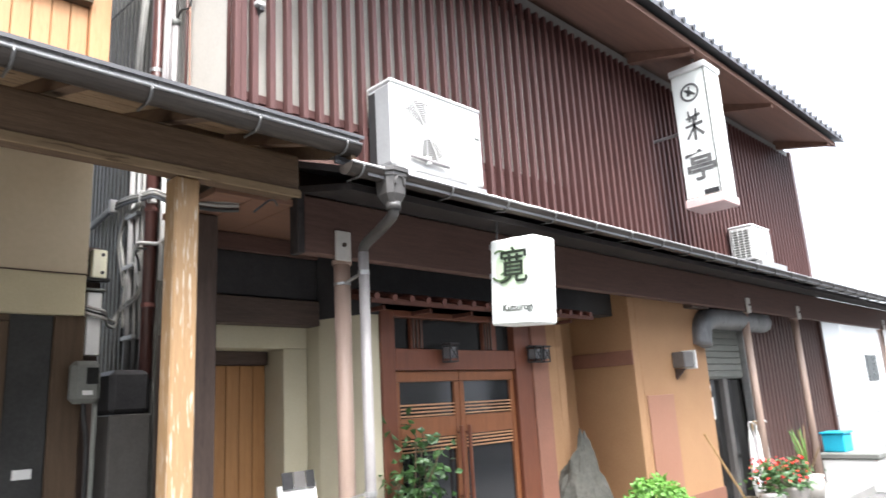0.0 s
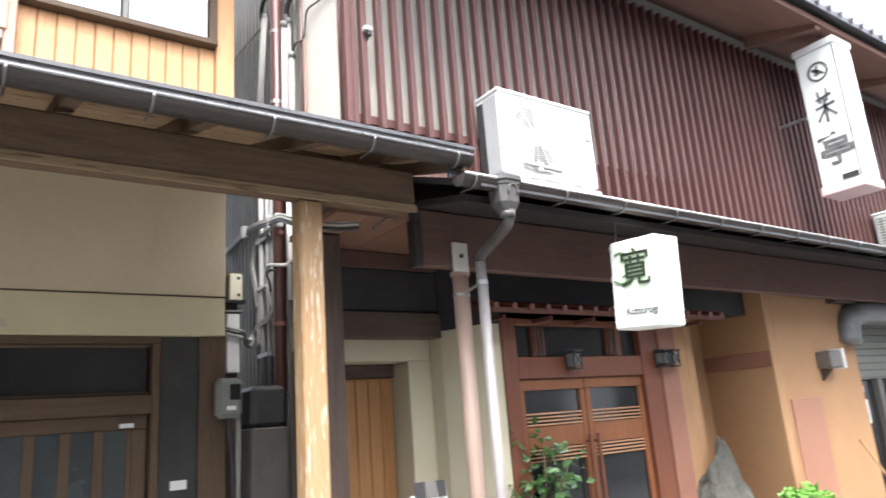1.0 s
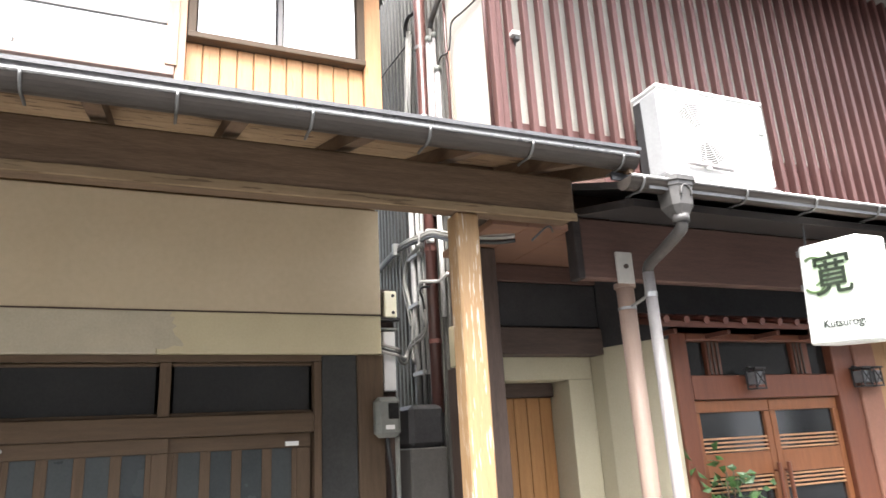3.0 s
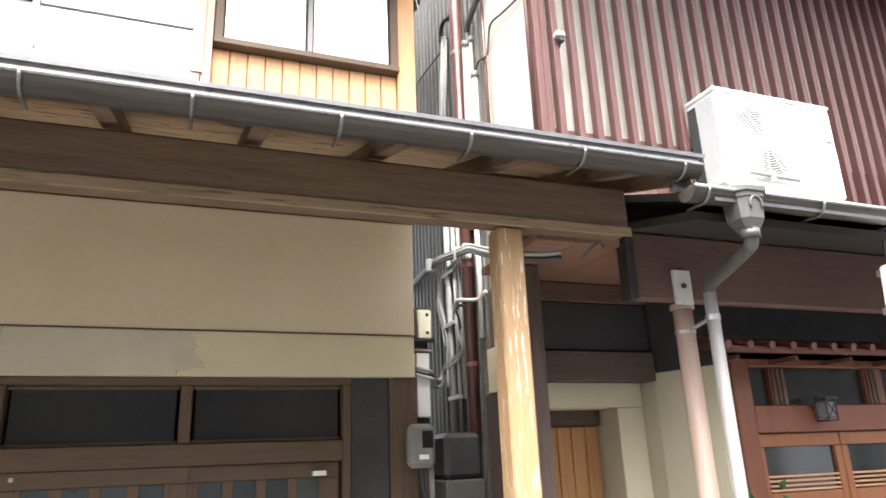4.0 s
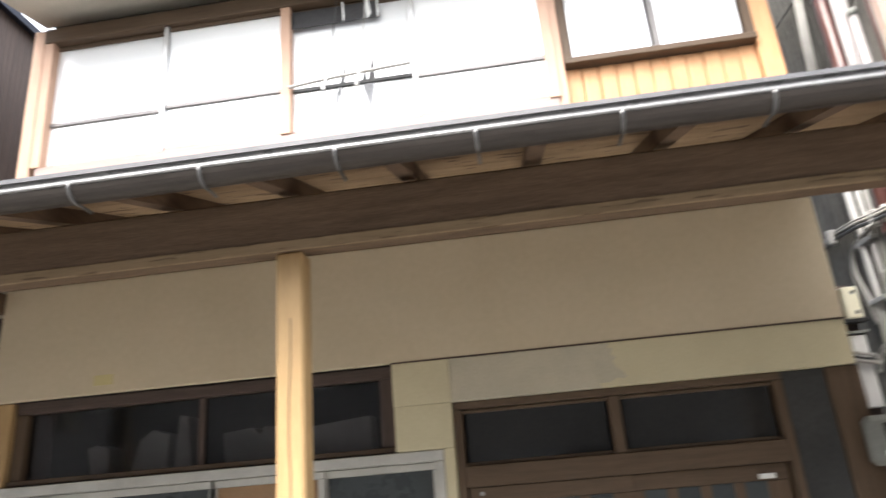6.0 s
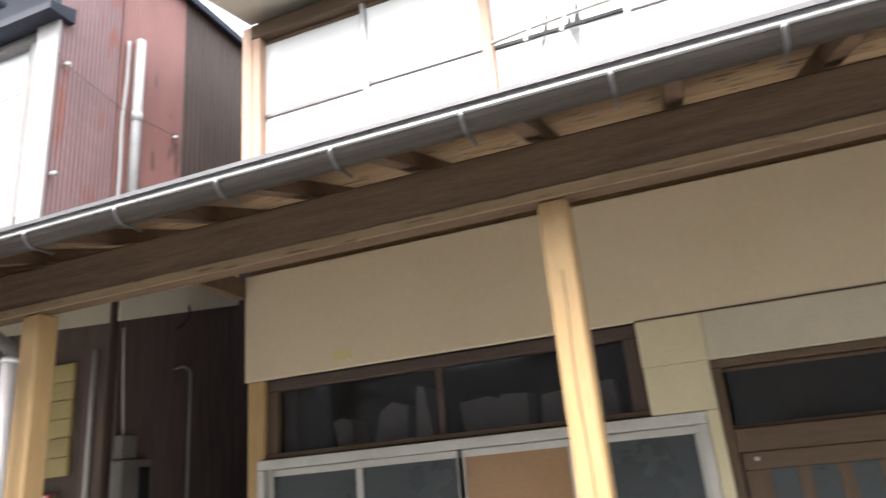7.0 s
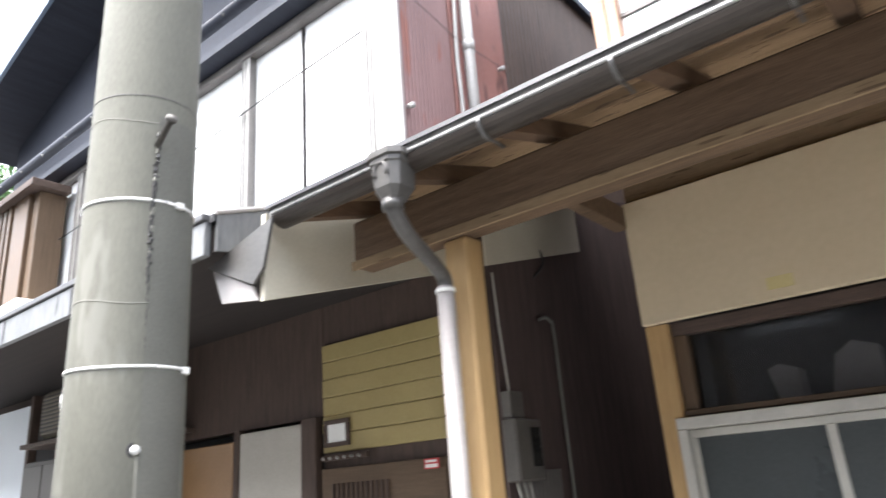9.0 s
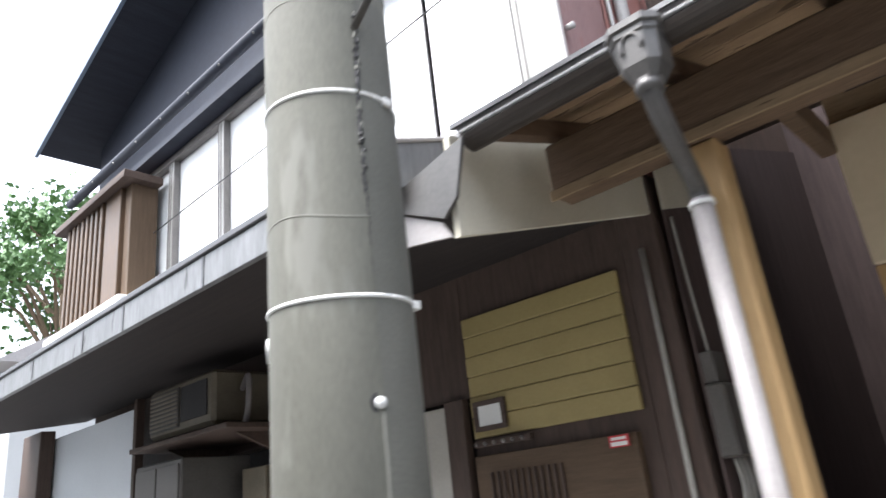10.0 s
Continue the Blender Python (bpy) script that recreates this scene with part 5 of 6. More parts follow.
for y, r, top in ((1.85, 0.020, 4.53), (1.80, 0.014, 4.50), (1.74, 0.014, 4.50), (1.685, 0.022, 4.19)):
    lean = 0.02 * (top > 4.4)
    c = conduit([(X - 0.022, y + 0.02, 3.1), (X - 0.022, y - lean, top)], r, "pipe_grey", "grey upright conduit on the pale side wall")
    part("end_cap", tube([(X - 0.022, y - lean, top - 0.03), (X - 0.022, y - lean, top + 0.015)], r + 0.006, 12), "grey_box", c, smooth=True)
conduit([(X - 0.03, 2.36, 3.3), (X - 0.03, 2.345, 4.13), (X - 0.03, 2.22, 4.84)], 0.02, "cable_grey", "grey conduit high on the ribbed wall")
conduit([(X - 0.03, 2.28, 3.3), (X - 0.03, 2.27, 4.2), (X - 0.03, 2.17, 4.78)], 0.014, "cable_grey", "thin grey conduit high on the ribbed wall")
conduit([(X - 0.012, 1.53, 2.9), (X - 0.012, 1.53, 5.2)], 0.010, "pipe_brown", "thin reddish corner pipe")
conduit([(1.80, 0.868, 3.25), (1.80, 0.868, 5.15)], 0.012, "pipe_brown", "thin reddish pipe beside the slats")
wire("cable", [(1.80, 2.24, 4.80), (1.79, 2.21, 4.88), (1.785, 2.12, 4.91), (1.79, 2.02, 4.88), (1.81, 1.96, 4.92), (1.82, 1.90, 5.05)], 0.017, "cable", "thick black cable curling behind the brown pipe", group="alley cables")
wire("cable", [(1.815, 1.76, 4.58), (1.81, 1.72, 4.62), (1.80, 1.63, 4.64), (1.80, 1.55, 4.68), (1.81, 1.45, 4.72), (1.81, 1.40, 4.85)], 0.022, "cabinet", "dark wrapped cable bundle under the eave", group="alley cables")
wire("cable", [(1.83, 1.70, 4.20), (1.82, 1.60, 4.24), (1.82, 1.47, 4.20), (1.82, 1.43, 4.28), (1.82, 1.38, 4.39), (1.825, 1.20, 4.36), (1.83, 0.99, 4.33), (1.835, 0.94, 4.4)], 0.0075, "cable", "thin black cable across the pale side strip", group="alley cables")
wire("cable", [(1.82, 1.46, 4.20), (1.82, 1.45, 3.9), (1.82, 1.44, 3.6), (1.82, 1.45, 3.2)], 0.005, "pink", "thin faded wire down the pale side strip", group="alley cables")
wire("cable", [(1.835, 3.4, 4.86), (1.825, 2.9, 4.82), (1.82, 2.26, 4.75)], 0.006, "cable", "thin black wire slanting over the ribbed wall", group="alley cables")
# the sagging bundle that crosses the alley
for d, r, m, lab in ((0.0, 0.012, "cable_grey", "grey cable bundle sagging across the alley"), (-0.026, 0.012, "cable", "black cable beside the grey bundle"), (0.02, 0.008, "cable_grey", "thin grey cable along the bundle")):
    wire("cable", [(1.805, 3.25, 3.02 + d), (1.805, 2.9, 3.05 + d), (1.80, 2.63, 3.065 + d), (1.78, 2.3, 3.03 + d), (1.77, 2.05, 2.985 + d), (1.74, 1.76, 2.93 + d), (1.66, 1.4, 2.80 + d), (1.60, 1.1, 2.69 + d), (1.62, 0.88, 2.62 + d), (1.72, 0.80, 2.60 + d), (1.82, 0.76, 2.605 + d)], r, m, lab, group="alley cables")
for y, z in ((2.63, 3.065), (2.05, 2.985), (1.90, 2.96)):
    tagged(part("cable_strap", box(1.755, y - 0.02, z - 0.06, 1.815, y + 0.02, z + 0.045, 0.008), "pipe_white"), "pale strap round the cable bundle", "cable strap", "cable straps")
wire("cable", [(1.79, 2.05, 2.965), (1.80, 2.17, 2.947), (1.80, 2.39, 2.92), (1.80, 2.49, 2.78), (1.80, 2.42, 2.60), (1.80, 2.35, 2.44), (1.80, 2.37, 2.29), (1.80, 2.36, 2.1)], 0.014, "cable_grey", "grey looping cable on the ribbed wall", group="alley cables")
wire("cable", [(1.80, 2.30, 2.94), (1.80, 2.44, 2.88), (1.80, 2.53, 2.74), (1.80, 2.46, 2.56), (1.80, 2.40, 2.40)], 0.009, "cable_grey", "thin grey cable inside the loop", group="alley cables")
for d, r, m in ((0.0, 0.012, "cable_grey"), (0.045, 0.011, "cable_grey"), (0.02, 0.008, "cable")):
    wire("cable", [(1.452, 2.055, 2.15 + d), (1.50, 2.05, 2.135 + d), (1.575, 2.07, 2.12 + d), (1.66, 2.28, 2.11 + d), (1.76, 2.45, 2.115 + d), (1.795, 2.47, 2.17 + d), (1.80, 2.40, 2.23 + 0.7 * d), (1.80, 2.14, 2.275 + 0.6 * d), (1.79, 2.05, 2.345 + 0.5 * d), (1.78, 2.04, 2.45)], r, m, "cable looping from the meter to the brown pipe", group="alley cables")
wire("cable", [(1.80, 2.09, 2.35), (1.79, 2.1, 2.45), (1.785, 2.10, 2.55), (1.76, 2.09, 2.605), (1.735, 1.98, 2.63), (1.75, 1.87, 2.61), (1.80, 1.80, 2.60), (1.82, 1.70, 2.63)], 0.013, "pipe_white", "pale cable wound round the brown pipe", group="alley cables")
wire("cable", [(1.79, 2.08, 2.44), (1.775, 2.07, 2.53), (1.75, 2.05, 2.575), (1.735, 1.97, 2.59), (1.75, 1.88, 2.575)], 0.009, "cable", "black cable wound round the brown pipe", group="alley cables")
for y, z in ((2.31, 2.53), (2.28, 2.90), (2.27, 2.02)):
    tagged(part("saddle_clip", box(1.785, y - 0.11, z - 0.014, 1.842, y + 0.09, z + 0.014, 0.004), "galv"), "metal saddle clip holding the conduits", "clip", "pipe clips")
wire("cable", [(1.98, 0.62, 2.60), (1.90, 0.52, 2.59), (1.80, 0.42, 2.54), (1.72, 0.42, 2.47)], 0.006, "cable", "loose black wire end below the beam", group="alley cables")

bx = tagged(part("junction_box", box(1.478, 2.05, 2.385, 1.57, 2.12, 2.575, 0.008), "cream_box"), "small cream junction box beside the wall edge", "junction box")
part("screw", tube([(1.54, 2.045, 2.54), (1.54, 2.051, 2.54)], 0.012, 8), "cable", bx)
part("screw", tube([(1.54, 2.045, 2.42), (1.54, 2.051, 2.42)], 0.012, 8), "cable", bx)
part("base_bar", box(1.44, 2.06, 2.365, 1.595, 2.12, 2.389, 0.003), "cable", bx)
wb2 = tagged(part("cover_panel", box(1.465, 2.07, 1.88, 1.555, 2.12, 2.29, 0.006), "white"), "white cable cover panel in the alley", "cover panel")
part("cover_bar", box(1.445, 2.06, 2.30, 1.575, 2.12, 2.315, 0.002), "grey_box", wb2)
mt = thing("electricity_meter", (1.46, 1.94, 1.65), "grey electricity meter box with a small window", "meter", "meters")
part("meter_case", box(1.345, 1.88, 1.575, 1.515, 1.98, 1.832, 0.03), "grey_box", mt)
part("meter_window", box(1.425, 1.874, 1.69, 1.495, 1.879, 1.79, 0.003), "dark_pane", mt)
part("meter_label", box(1.405, 1.875, 1.625, 1.465, 1.879, 1.652, 0.001), "paper", mt)
part("meter_pipe", tube(curve_through([(1.43, 1.93, 1.60), (1.44, 1.94, 1.5), (1.48, 1.98, 1.2), (1.47, 2.0, 0.2)]), 0.014, 8), "cable", mt, smooth=True)
part("meter_pipe", tube([(1.50, 1.94, 1.60), (1.50, 1.94, 0.2)], 0.016, 8), "grey_box", mt, smooth=True)
tagged(part("mounting_board", box(1.452, 2.122, 0.12, 1.56, 2.14, 2.6, 0.003), "dark_wood_v"), "dark narrow mounting board behind the meter", "board", kind="structure")
cb = thing("alley_cabinet", (1.70, 2.08, 0.12), "charcoal cabinet standing in the alley between the houses", "cabinet")
part("cabinet_body", box(1.565, 1.87, 0.12, 1.82, 2.3, 1.50, 0.008), "cabinet_grey", cb)
part("cabinet_top", box(1.57, 1.88, 1.503, 1.82, 2.25, 1.775, 0.03), "black", cb)
# ---- wires, pipe and knobs on the red side wall ----
wp = thing("drainpipe", (-4.60, 1.6, 3.3), "white rain pipe on the red ribbed wall", "drainpipe", "drainpipes")
part("pipe", tube([(-4.60, 1.66, 3.3), (-4.60, 1.66, 4.48), (-4.60, 1.66, 5.2)], 0.038, 14), "pipe_white", wp, smooth=True)
part("socket", tube([(-4.60, 1.66, 4.46), (-4.60, 1.66, 4.54)], 0.044, 14), "pipe_white", wp, smooth=True)
wire("cable", [(-4.63, 1.55, 3.6), (-4.63, 1.56, 4.0), (-4.63, 1.55, 4.4), (-4.63, 1.57, 4.8), (-4.63, 1.57, 5.15)], 0.014, "pipe_white", "white cable beside the rain pipe on the red wall", group="wall cables")
for y, z in ((1.01, 3.77), (2.10, 4.54), (1.03, 4.62)):
    k = tagged(part("insulator_knob", tube([(-4.645, y, z), (-4.60, y, z - 0.005)], [0.014, 0.02], 10), "pipe_white", None, smooth=True), "small white insulator knob on the red wall", "insulator", "insulators")
wire("cable", [(-4.62, 0.95, 4.66), (-4.62, 1.03, 4.61), (-4.62, 1.3, 4.56), (-4.62, 1.6, 4.52), (-4.62, 2.1, 4.54), (-4.62, 2.16, 4.42), (-4.62, 2.13, 4.3)], 0.0028, "cable", "thin black wire along the red wall", group="wall cables")
# frayed wires before the window band
wire("cable", [(-1.25, 1.80, 5.25), (-1.22, 1.80, 4.9), (-1.28, 1.80, 4.4), (-1.33, 1.80, 4.0)], 0.004, "cable_grey", "frayed hanging wire before the windows", group="window wires")
wire("cable", [(-1.40, 1.80, 5.25), (-1.44, 1.80, 4.8), (-1.50, 1.80, 4.35), (-1.46, 1.80, 4.05)], 0.0035, "cable", "thin hanging wire before the windows", group="window wires")
wire("cable", [(-1.78, 1.81, 4.31), (-1.5, 1.80, 4.33), (-1.2, 1.80, 4.35), (-0.93, 1.81, 4.37)], 0.012, "cable_grey", "grey cable tied along the window rail", group="window wires")
for x in (-1.52, -1.29):
    tagged(part("cable_tie", box(x, 1.785, 4.305, x + 0.014, 1.815, 4.37, 0.002), "white"), "white tie round the window cable", "cable tie", "cable ties")
wire("cable", [(1.36, 1.88, 5.0), (1.42, 1.86, 4.95), (1.46, 1.87, 4.9), (1.48, 1.86, 4.78)], 0.004, "pipe_white", "loose white wire end at the upper corner", group="window wires")
# added line in place of an overhead wire mirrored in the panes
wire("cable", [(-9.85, 0.965, 4.22), (-8.5, 0.965, 4.27), (-7.2, 0.965, 4.30), (-6.0, 0.965, 4.40), (-4.95, 0.965, 4.45)], 0.006, "cable", "thin dark line imitating a wire's reflection in the wide upper windows", group="window wires")
# ---- alley between the left houses ----
rs = tagged(part("metal_sheet", ribbed("y", 1.78, 2.18, 0.121, 1.66, -4.60, 1, 0.045, 0.02), "alu_dark"), "grey ribbed metal sheet standing against the alley wall", "metal sheet")
gm = thing("electricity_meter", (-4.63, 1.78, 1.6), "grey meter cabinet on the dark alley wall", "meter", "meters")
part("meter_case", box(-4.629, 1.64, 1.60, -4.53, 1.92, 1.95, 0.012), "cabinet_grey", gm)
part("meter_window", box(-4.53, 1.79, 1.68, -4.525, 1.89, 1.90, 0.003), "dark_pane", gm)
part("meter_top", box(-4.629, 1.66, 1.955, -4.56, 1.80, 2.11, 0.006), "cabinet_grey", gm)
for y in (1.68, 1.74, 1.80):
    part("meter_lead", tube(curve_through([(-4.58, y, 1.60), (-4.57, y + 0.01, 1.48), (-4.58, y - 0.02, 1.3), (-4.59, y - 0.03, 0.9)]), 0.009, 7), "cable_grey", gm, smooth=True)
conduit([(-4.775, 1.59, 0.6), (-4.77, 1.59, 2.70)], 0.016, "cable_grey", "grey conduit on the dark alley wall")
wire("cable", [(-4.59, 1.70, 2.11), (-4.60, 1.68, 2.5), (-4.60, 1.66, 2.84)], 0.008, "cable_grey", "grey cable hanging in the alley", group="alley cables")
conduit([(-4.60, 2.345, 1.0), (-4.60, 2.345, 2.0), (-4.60, 2.345, 2.55), (-4.60, 2.31, 2.62), (-4.60, 2.25, 2.635), (-4.60, 2.17, 2.61)], 0.011, "grey_box", "bent grey conduit in the dark alley", True)
tagged(part("back_wall", box(-4.66, 4.9, 0.1, -3.72, 5.0, 5.3, 0), "alley_wood"), "dark wall closing the alley", "wall", kind="structure")
wire("cable", [(-4.66, 2.3, 3.25), (-4.6, 2.32, 3.05), (-4.64, 2.2, 2.9)], 0.008, "cable", "short black cable at the arcade's end board", group="alley cables")
# ---- front of the left house ----
nf = thing("notice_frame", (-5.95, 1.57, 2.0), "small dark-framed white notice on the yellow siding", "notice")
part("notice_sheet", box(-6.03, 1.568, 1.95, -5.85, 1.574, 2.07, 0.001), "paper", nf)
for a, b, c, d in ((-6.065, 1.92, -5.815, 1.948), (-6.065, 2.072, -5.815, 2.10), (-6.065, 1.949, -6.032, 2.071), (-5.848, 1.949, -5.815, 2.071)):
    part("frame_bar", box(a, 1.56, b, c, 1.580, d, 0.003), "dark_wood", nf)
tg = tagged(part("red_tag", box(-5.15, 1.545, 1.715, -5.035, 1.55, 1.775, 0.001), "tag_red"), "small red and white tag on the lattice", "tag")
part("tag_bar", box(-5.14, 1.542, 1.722, -5.045, 1.5449, 1.742, 0.0005), "paper", tg)
part("tag_bar", box(-5.135, 1.542, 1.752, -5.05, 1.5449, 1.766, 0.0005), "paper", tg)
rail = tagged(part("hook_rail", box(-6.08, 1.55, 1.83, -5.65, 1.585, 1.865, 0.003), "dark_wood"), "dark rail with small hooks under the siding", "rail")
for k in range(6):
    part("hook", tube([(-6.05 + k * 0.07, 1.545, 1.84), (-6.05 + k * 0.07, 1.53, 1.85)], 0.01, 6), "galv", rail)
sh = thing("window_air_conditioner", (-8.7, 1.2, 2.15), "old beige air conditioner on a wall shelf", "air conditioner")
part("case", box(-9.2, 0.95, 2.28, -8.12, 1.5, 2.70, 0.03), "shade_case", sh)
part("front_grille", box(-9.15, 0.935, 2.33, -8.65, 0.949, 2.65, 0.004), "cabinet_grey", sh)
for k in range(9):
    part("louvre", box(-9.14, 0.925, 2.345 + k * 0.034, -8.66, 0.9345, 2.36 + k * 0.034, 0.002), "shade_case", sh)
part("control_panel", box(-8.62, 0.937, 2.36, -8.2, 0.949, 2.64, 0.004), "black", sh)
part("shelf", box(-9.35, 0.85, 2.20, -7.75, 1.62, 2.24, 0.006), "dark_wood", sh)
for x in (-9.1, -8.0):
    part("shelf_bracket", prism([(1.62, 1.95), (1.62, 2.198), (1.05, 2.198)], "x", x, x + 0.04), "dark_wood", sh)
part("hose", tube(curve_through([(-8.12, 1.2, 2.55), (-7.95, 1.15, 2.62), (-7.86, 1.1, 2.45), (-7.9, 1.1, 2.28), (-7.97, 1.1, 2.24)]), 0.022, 8), "pipe_grey", sh, smooth=True)
cab = thing("grey_cabinet", (-8.9, 1.1, 0.12), "dark grey metal cabinet below the shelf", "cabinet")
part("cabinet_body", box(-9.3, 0.9, 0.12, -8.5, 1.5, 2.08, 0.01), "cabinet_grey", cab)
for x in (-9.28, -8.895):
    part("cabinet_door", box(x, 0.885, 0.2, x + 0.365, 0.899, 2.04, 0.004), "cabinet_grey", cab)
sc = tagged(part("partition_wall", box(-12.5, 1.18, 0.12, -10.0, 1.22, 2.70, 0.004), "skylit_panel"), "pale partition under the eave, sky brightness in its bluish-white colour", "wall", kind="structure")
part("edge_post", box(-9.995, 1.15, 0.12, -9.93, 1.23, 2.78, 0.004), "dark_wood_v", sc)
tagged(part("arcade_post", box(-12.7, 1.0, 0.12, -12.1, 1.16, 2.78, 0.01), "dark_wood_v"), "dark wooden arcade post", "post")
tagged(part("tan_cupboard", box(-8.3, 1.3, 0.12, -7.97, 1.55, 1.95, 0.008), "shade_case"), "beige cupboard against the dark wall", "cupboard")

# ---- entrance things of the restaurant ----
def lantern(x):
    """A small iron wall lantern: a cage of bars round a dim pane."""
    q = thing("wall_lantern", (x, 0.9, 1.815), "small black iron lantern on the red door head", "lantern", "lanterns")
    part("lantern_pane", box(x - 0.034, 0.875, 1.775, x + 0.034, 0.945, 1.855, 0.002), "hazy_slit", q)
    for dx in (-0.041, 0.034):
        for y in (0.868, 0.945):
            part("cage_bar", box(x + dx, y, 1.755, x + dx + 0.008, y + 0.008, 1.87, 0.001), "black", q)
    part("cage_top", box(x - 0.048, 0.855, 1.87, x + 0.048, 0.96, 1.883, 0.003), "black", q)
    part("cage_bottom", box(x - 0.043, 0.865, 1.745, x + 0.043, 0.955, 1.755, 0.003), "black", q)
    for s in (-1, 1):
        part("cross_bar", tube([(x - 0.034, 0.867, 1.812 - 0.045 * s), (x + 0.034, 0.867, 1.812 + 0.045 * s)], 0.004, 5), "black", q)
    part("lantern_arm", box(x - 0.012, 0.94, 1.875, x + 0.012, 0.972, 1.895, 0.002), "black", q)


for x in (3.60, 4.60, 4.72):
    lantern(x)


def leaf_ball(pts, size, seed, name, mat, parent, stretch=1.0):
    """Many small bent leaves round the given points."""
    rg = random.Random(seed)
    verts, faces = [], []
    for c in pts:
        d = Vector((rg.gauss(0, 1), rg.gauss(0, 1), rg.gauss(0, 0.7) - 0.2)).normalized()
        s = d.orthogonal().normalized()
        s = (s + d.cross(s) * rg.uniform(-1, 1)).normalized()
        up = d.cross(s)
        L = size * rg.uniform(0.7, 1.3) * stretch
        w = size * rg.uniform(0.28, 0.4)
        c = Vector(c)
        i = len(verts)
        verts += [c, c + d * L * 0.45 + s * w + up * w * 0.3, c + d * L - up * L * 0.15, c + d * L * 0.45 - s * w + up * w * 0.3, c + d * L * 0.5]
        faces += [(i, i + 1, i + 4), (i + 1, i + 2, i + 4), (i + 2, i + 3, i + 4), (i + 3, i, i + 4)]
    me = bpy.data.meshes.new(name)
    me.from_pydata(verts, [], faces)
    bm = bmesh.new()
    bm.from_mesh(me)
    return part(name, bm, mat, parent)


rg = random.Random(11)
pl = thing("potted_shrub", (3.2, 0.95, 0.12), "tall leafy green shrub in a pot beside the entrance", "potted plant", "plants by the entrance")
part("pot", tube([(3.2, 0.95, 0.12), (3.2, 0.95, 0.16), (3.2, 0.95, 0.42), (3.2, 0.95, 0.45)], [0.15, 0.155, 0.2, 0.21], 20), "terracotta", pl, smooth=True)
pts = []
for k in range(9):
    a, r = rg.uniform(0, 6.28), rg.uniform(0.08, 0.26)
    top = Vector((3.2 + r * math.cos(a), 0.95 + 0.6 * r * math.sin(a), rg.uniform(1.0, 1.36)))
    stem = curve_through([(3.2, 0.95, 0.44), (3.2 + 0.4 * (top.x - 3.2), 0.95 + 0.4 * (top.y - 0.95), 0.8), tuple(top)], 5)
    part("stem", tube(stem, 0.006, 5), "bark", pl)
    for j in range(48):
        q = stem[rg.randrange(3, len(stem))]
        pts.append(q + Vector((rg.gauss(0, 0.06), rg.gauss(0, 0.06), rg.gauss(0, 0.05))))
leaf_ball(pts, 0.06, 3, "foliage", "leaf", pl, 1.3)
bs = thing("low_bush", (5.6, 0.5, 0.12), "round bright green bush in front of the rock", "bush", "plants by the entrance")
part("stem", tube([(5.6, 0.5, 0.12), (5.6, 0.5, 0.45)], 0.02, 6), "bark", bs)
pts = []
for k in range(1500):
    d = Vector((rg.gauss(0, 1), rg.gauss(0, 1), abs(rg.gauss(0, 1)))).normalized() * rg.uniform(0.75, 1.05)
    pts.append(Vector((5.6 + 0.36 * d.x, 0.5 + 0.3 * d.y, 0.38 + 0.34 * d.z + 0.04 * math.sin(9 * d.x) * math.cos(7 * d.y))))
leaf_ball(pts, 0.05, 5, "foliage", "leaf_light", bs)
rk = bmesh.new()
bmesh.ops.create_icosphere(rk, subdivisions=4, radius=1)
for v in rk.verts:
    p = v.co.copy()
    f = 1 + 0.22 * noise.noise(p * 1.6) + 0.16 * noise.noise(p * 4.2) + 0.07 * noise.noise(p * 11)
    taper = 1.0 - 0.62 * max(0, p.z) ** 1.2
    v.co = Vector((5.16 + 0.34 * p.x * f * taper + 0.05 * p.z, 0.95 + 0.2 * p.y * f * taper, 0.50 + 0.62 * p.z * f - (0.12 if p.z < -0.7 else 0)))
tagged(part("garden_rock", rk, "stone"), "tall pointed grey standing rock by the orange wall", "rock")
mn = thing("menu_stand", (2.2, 0.75, 0.12), "white menu board on a stand with small photos", "menu stand")
part("board", prism([(0.70, 0.62), (0.78, 1.06), (0.80, 1.06), (0.72, 0.62)], "x", 2.08, 2.32), "paper", mn)
for a, b, m in ((2.10, 2.17, "black"), (2.175, 2.25, "alu_dark"), (2.255, 2.31, "cable")):
    part("photo", prism([(0.764, 1.04), (0.781, 1.13), (0.785, 1.13), (0.768, 1.04)], "x", a, b), m, mn)
part("leg", tube([(2.12, 0.8, 0.12), (2.12, 0.79, 0.9)], 0.012, 6), "galv", mn)
part("leg", tube([(2.28, 0.8, 0.12), (2.28, 0.79, 0.9)], 0.012, 6), "galv", mn)
vb = thing("wall_vent_box", (6.85, 0.7, 1.7), "small grey vent box on the orange wall", "vent")
part("vent_case", box(6.76, 0.66, 1.68, 6.98, 0.798, 1.84, 0.01), "alu_dark", vb)
part("vent_face", box(6.985, 0.645, 1.665, 7.01, 0.798, 1.86, 0.005), "paper", vb)
part("vent_bracket", prism([(0.798, 1.56), (0.68, 1.67), (0.798, 1.67)], "x", 6.80, 6.83), "dark_wood", vb)
dk = thing("exhaust_duct", (7.5, 0.75, 2.1), "silver exhaust duct with an elbow below the arcade ceiling", "duct")
part("elbow", tube(curve_through([(9.3, 0.78, 2.25), (8.2, 0.78, 2.25), (7.75, 0.78, 2.24), (7.48, 0.78, 2.14), (7.42, 0.78, 1.92)]), 0.13, 18), "eave_metal", dk, smooth=True)
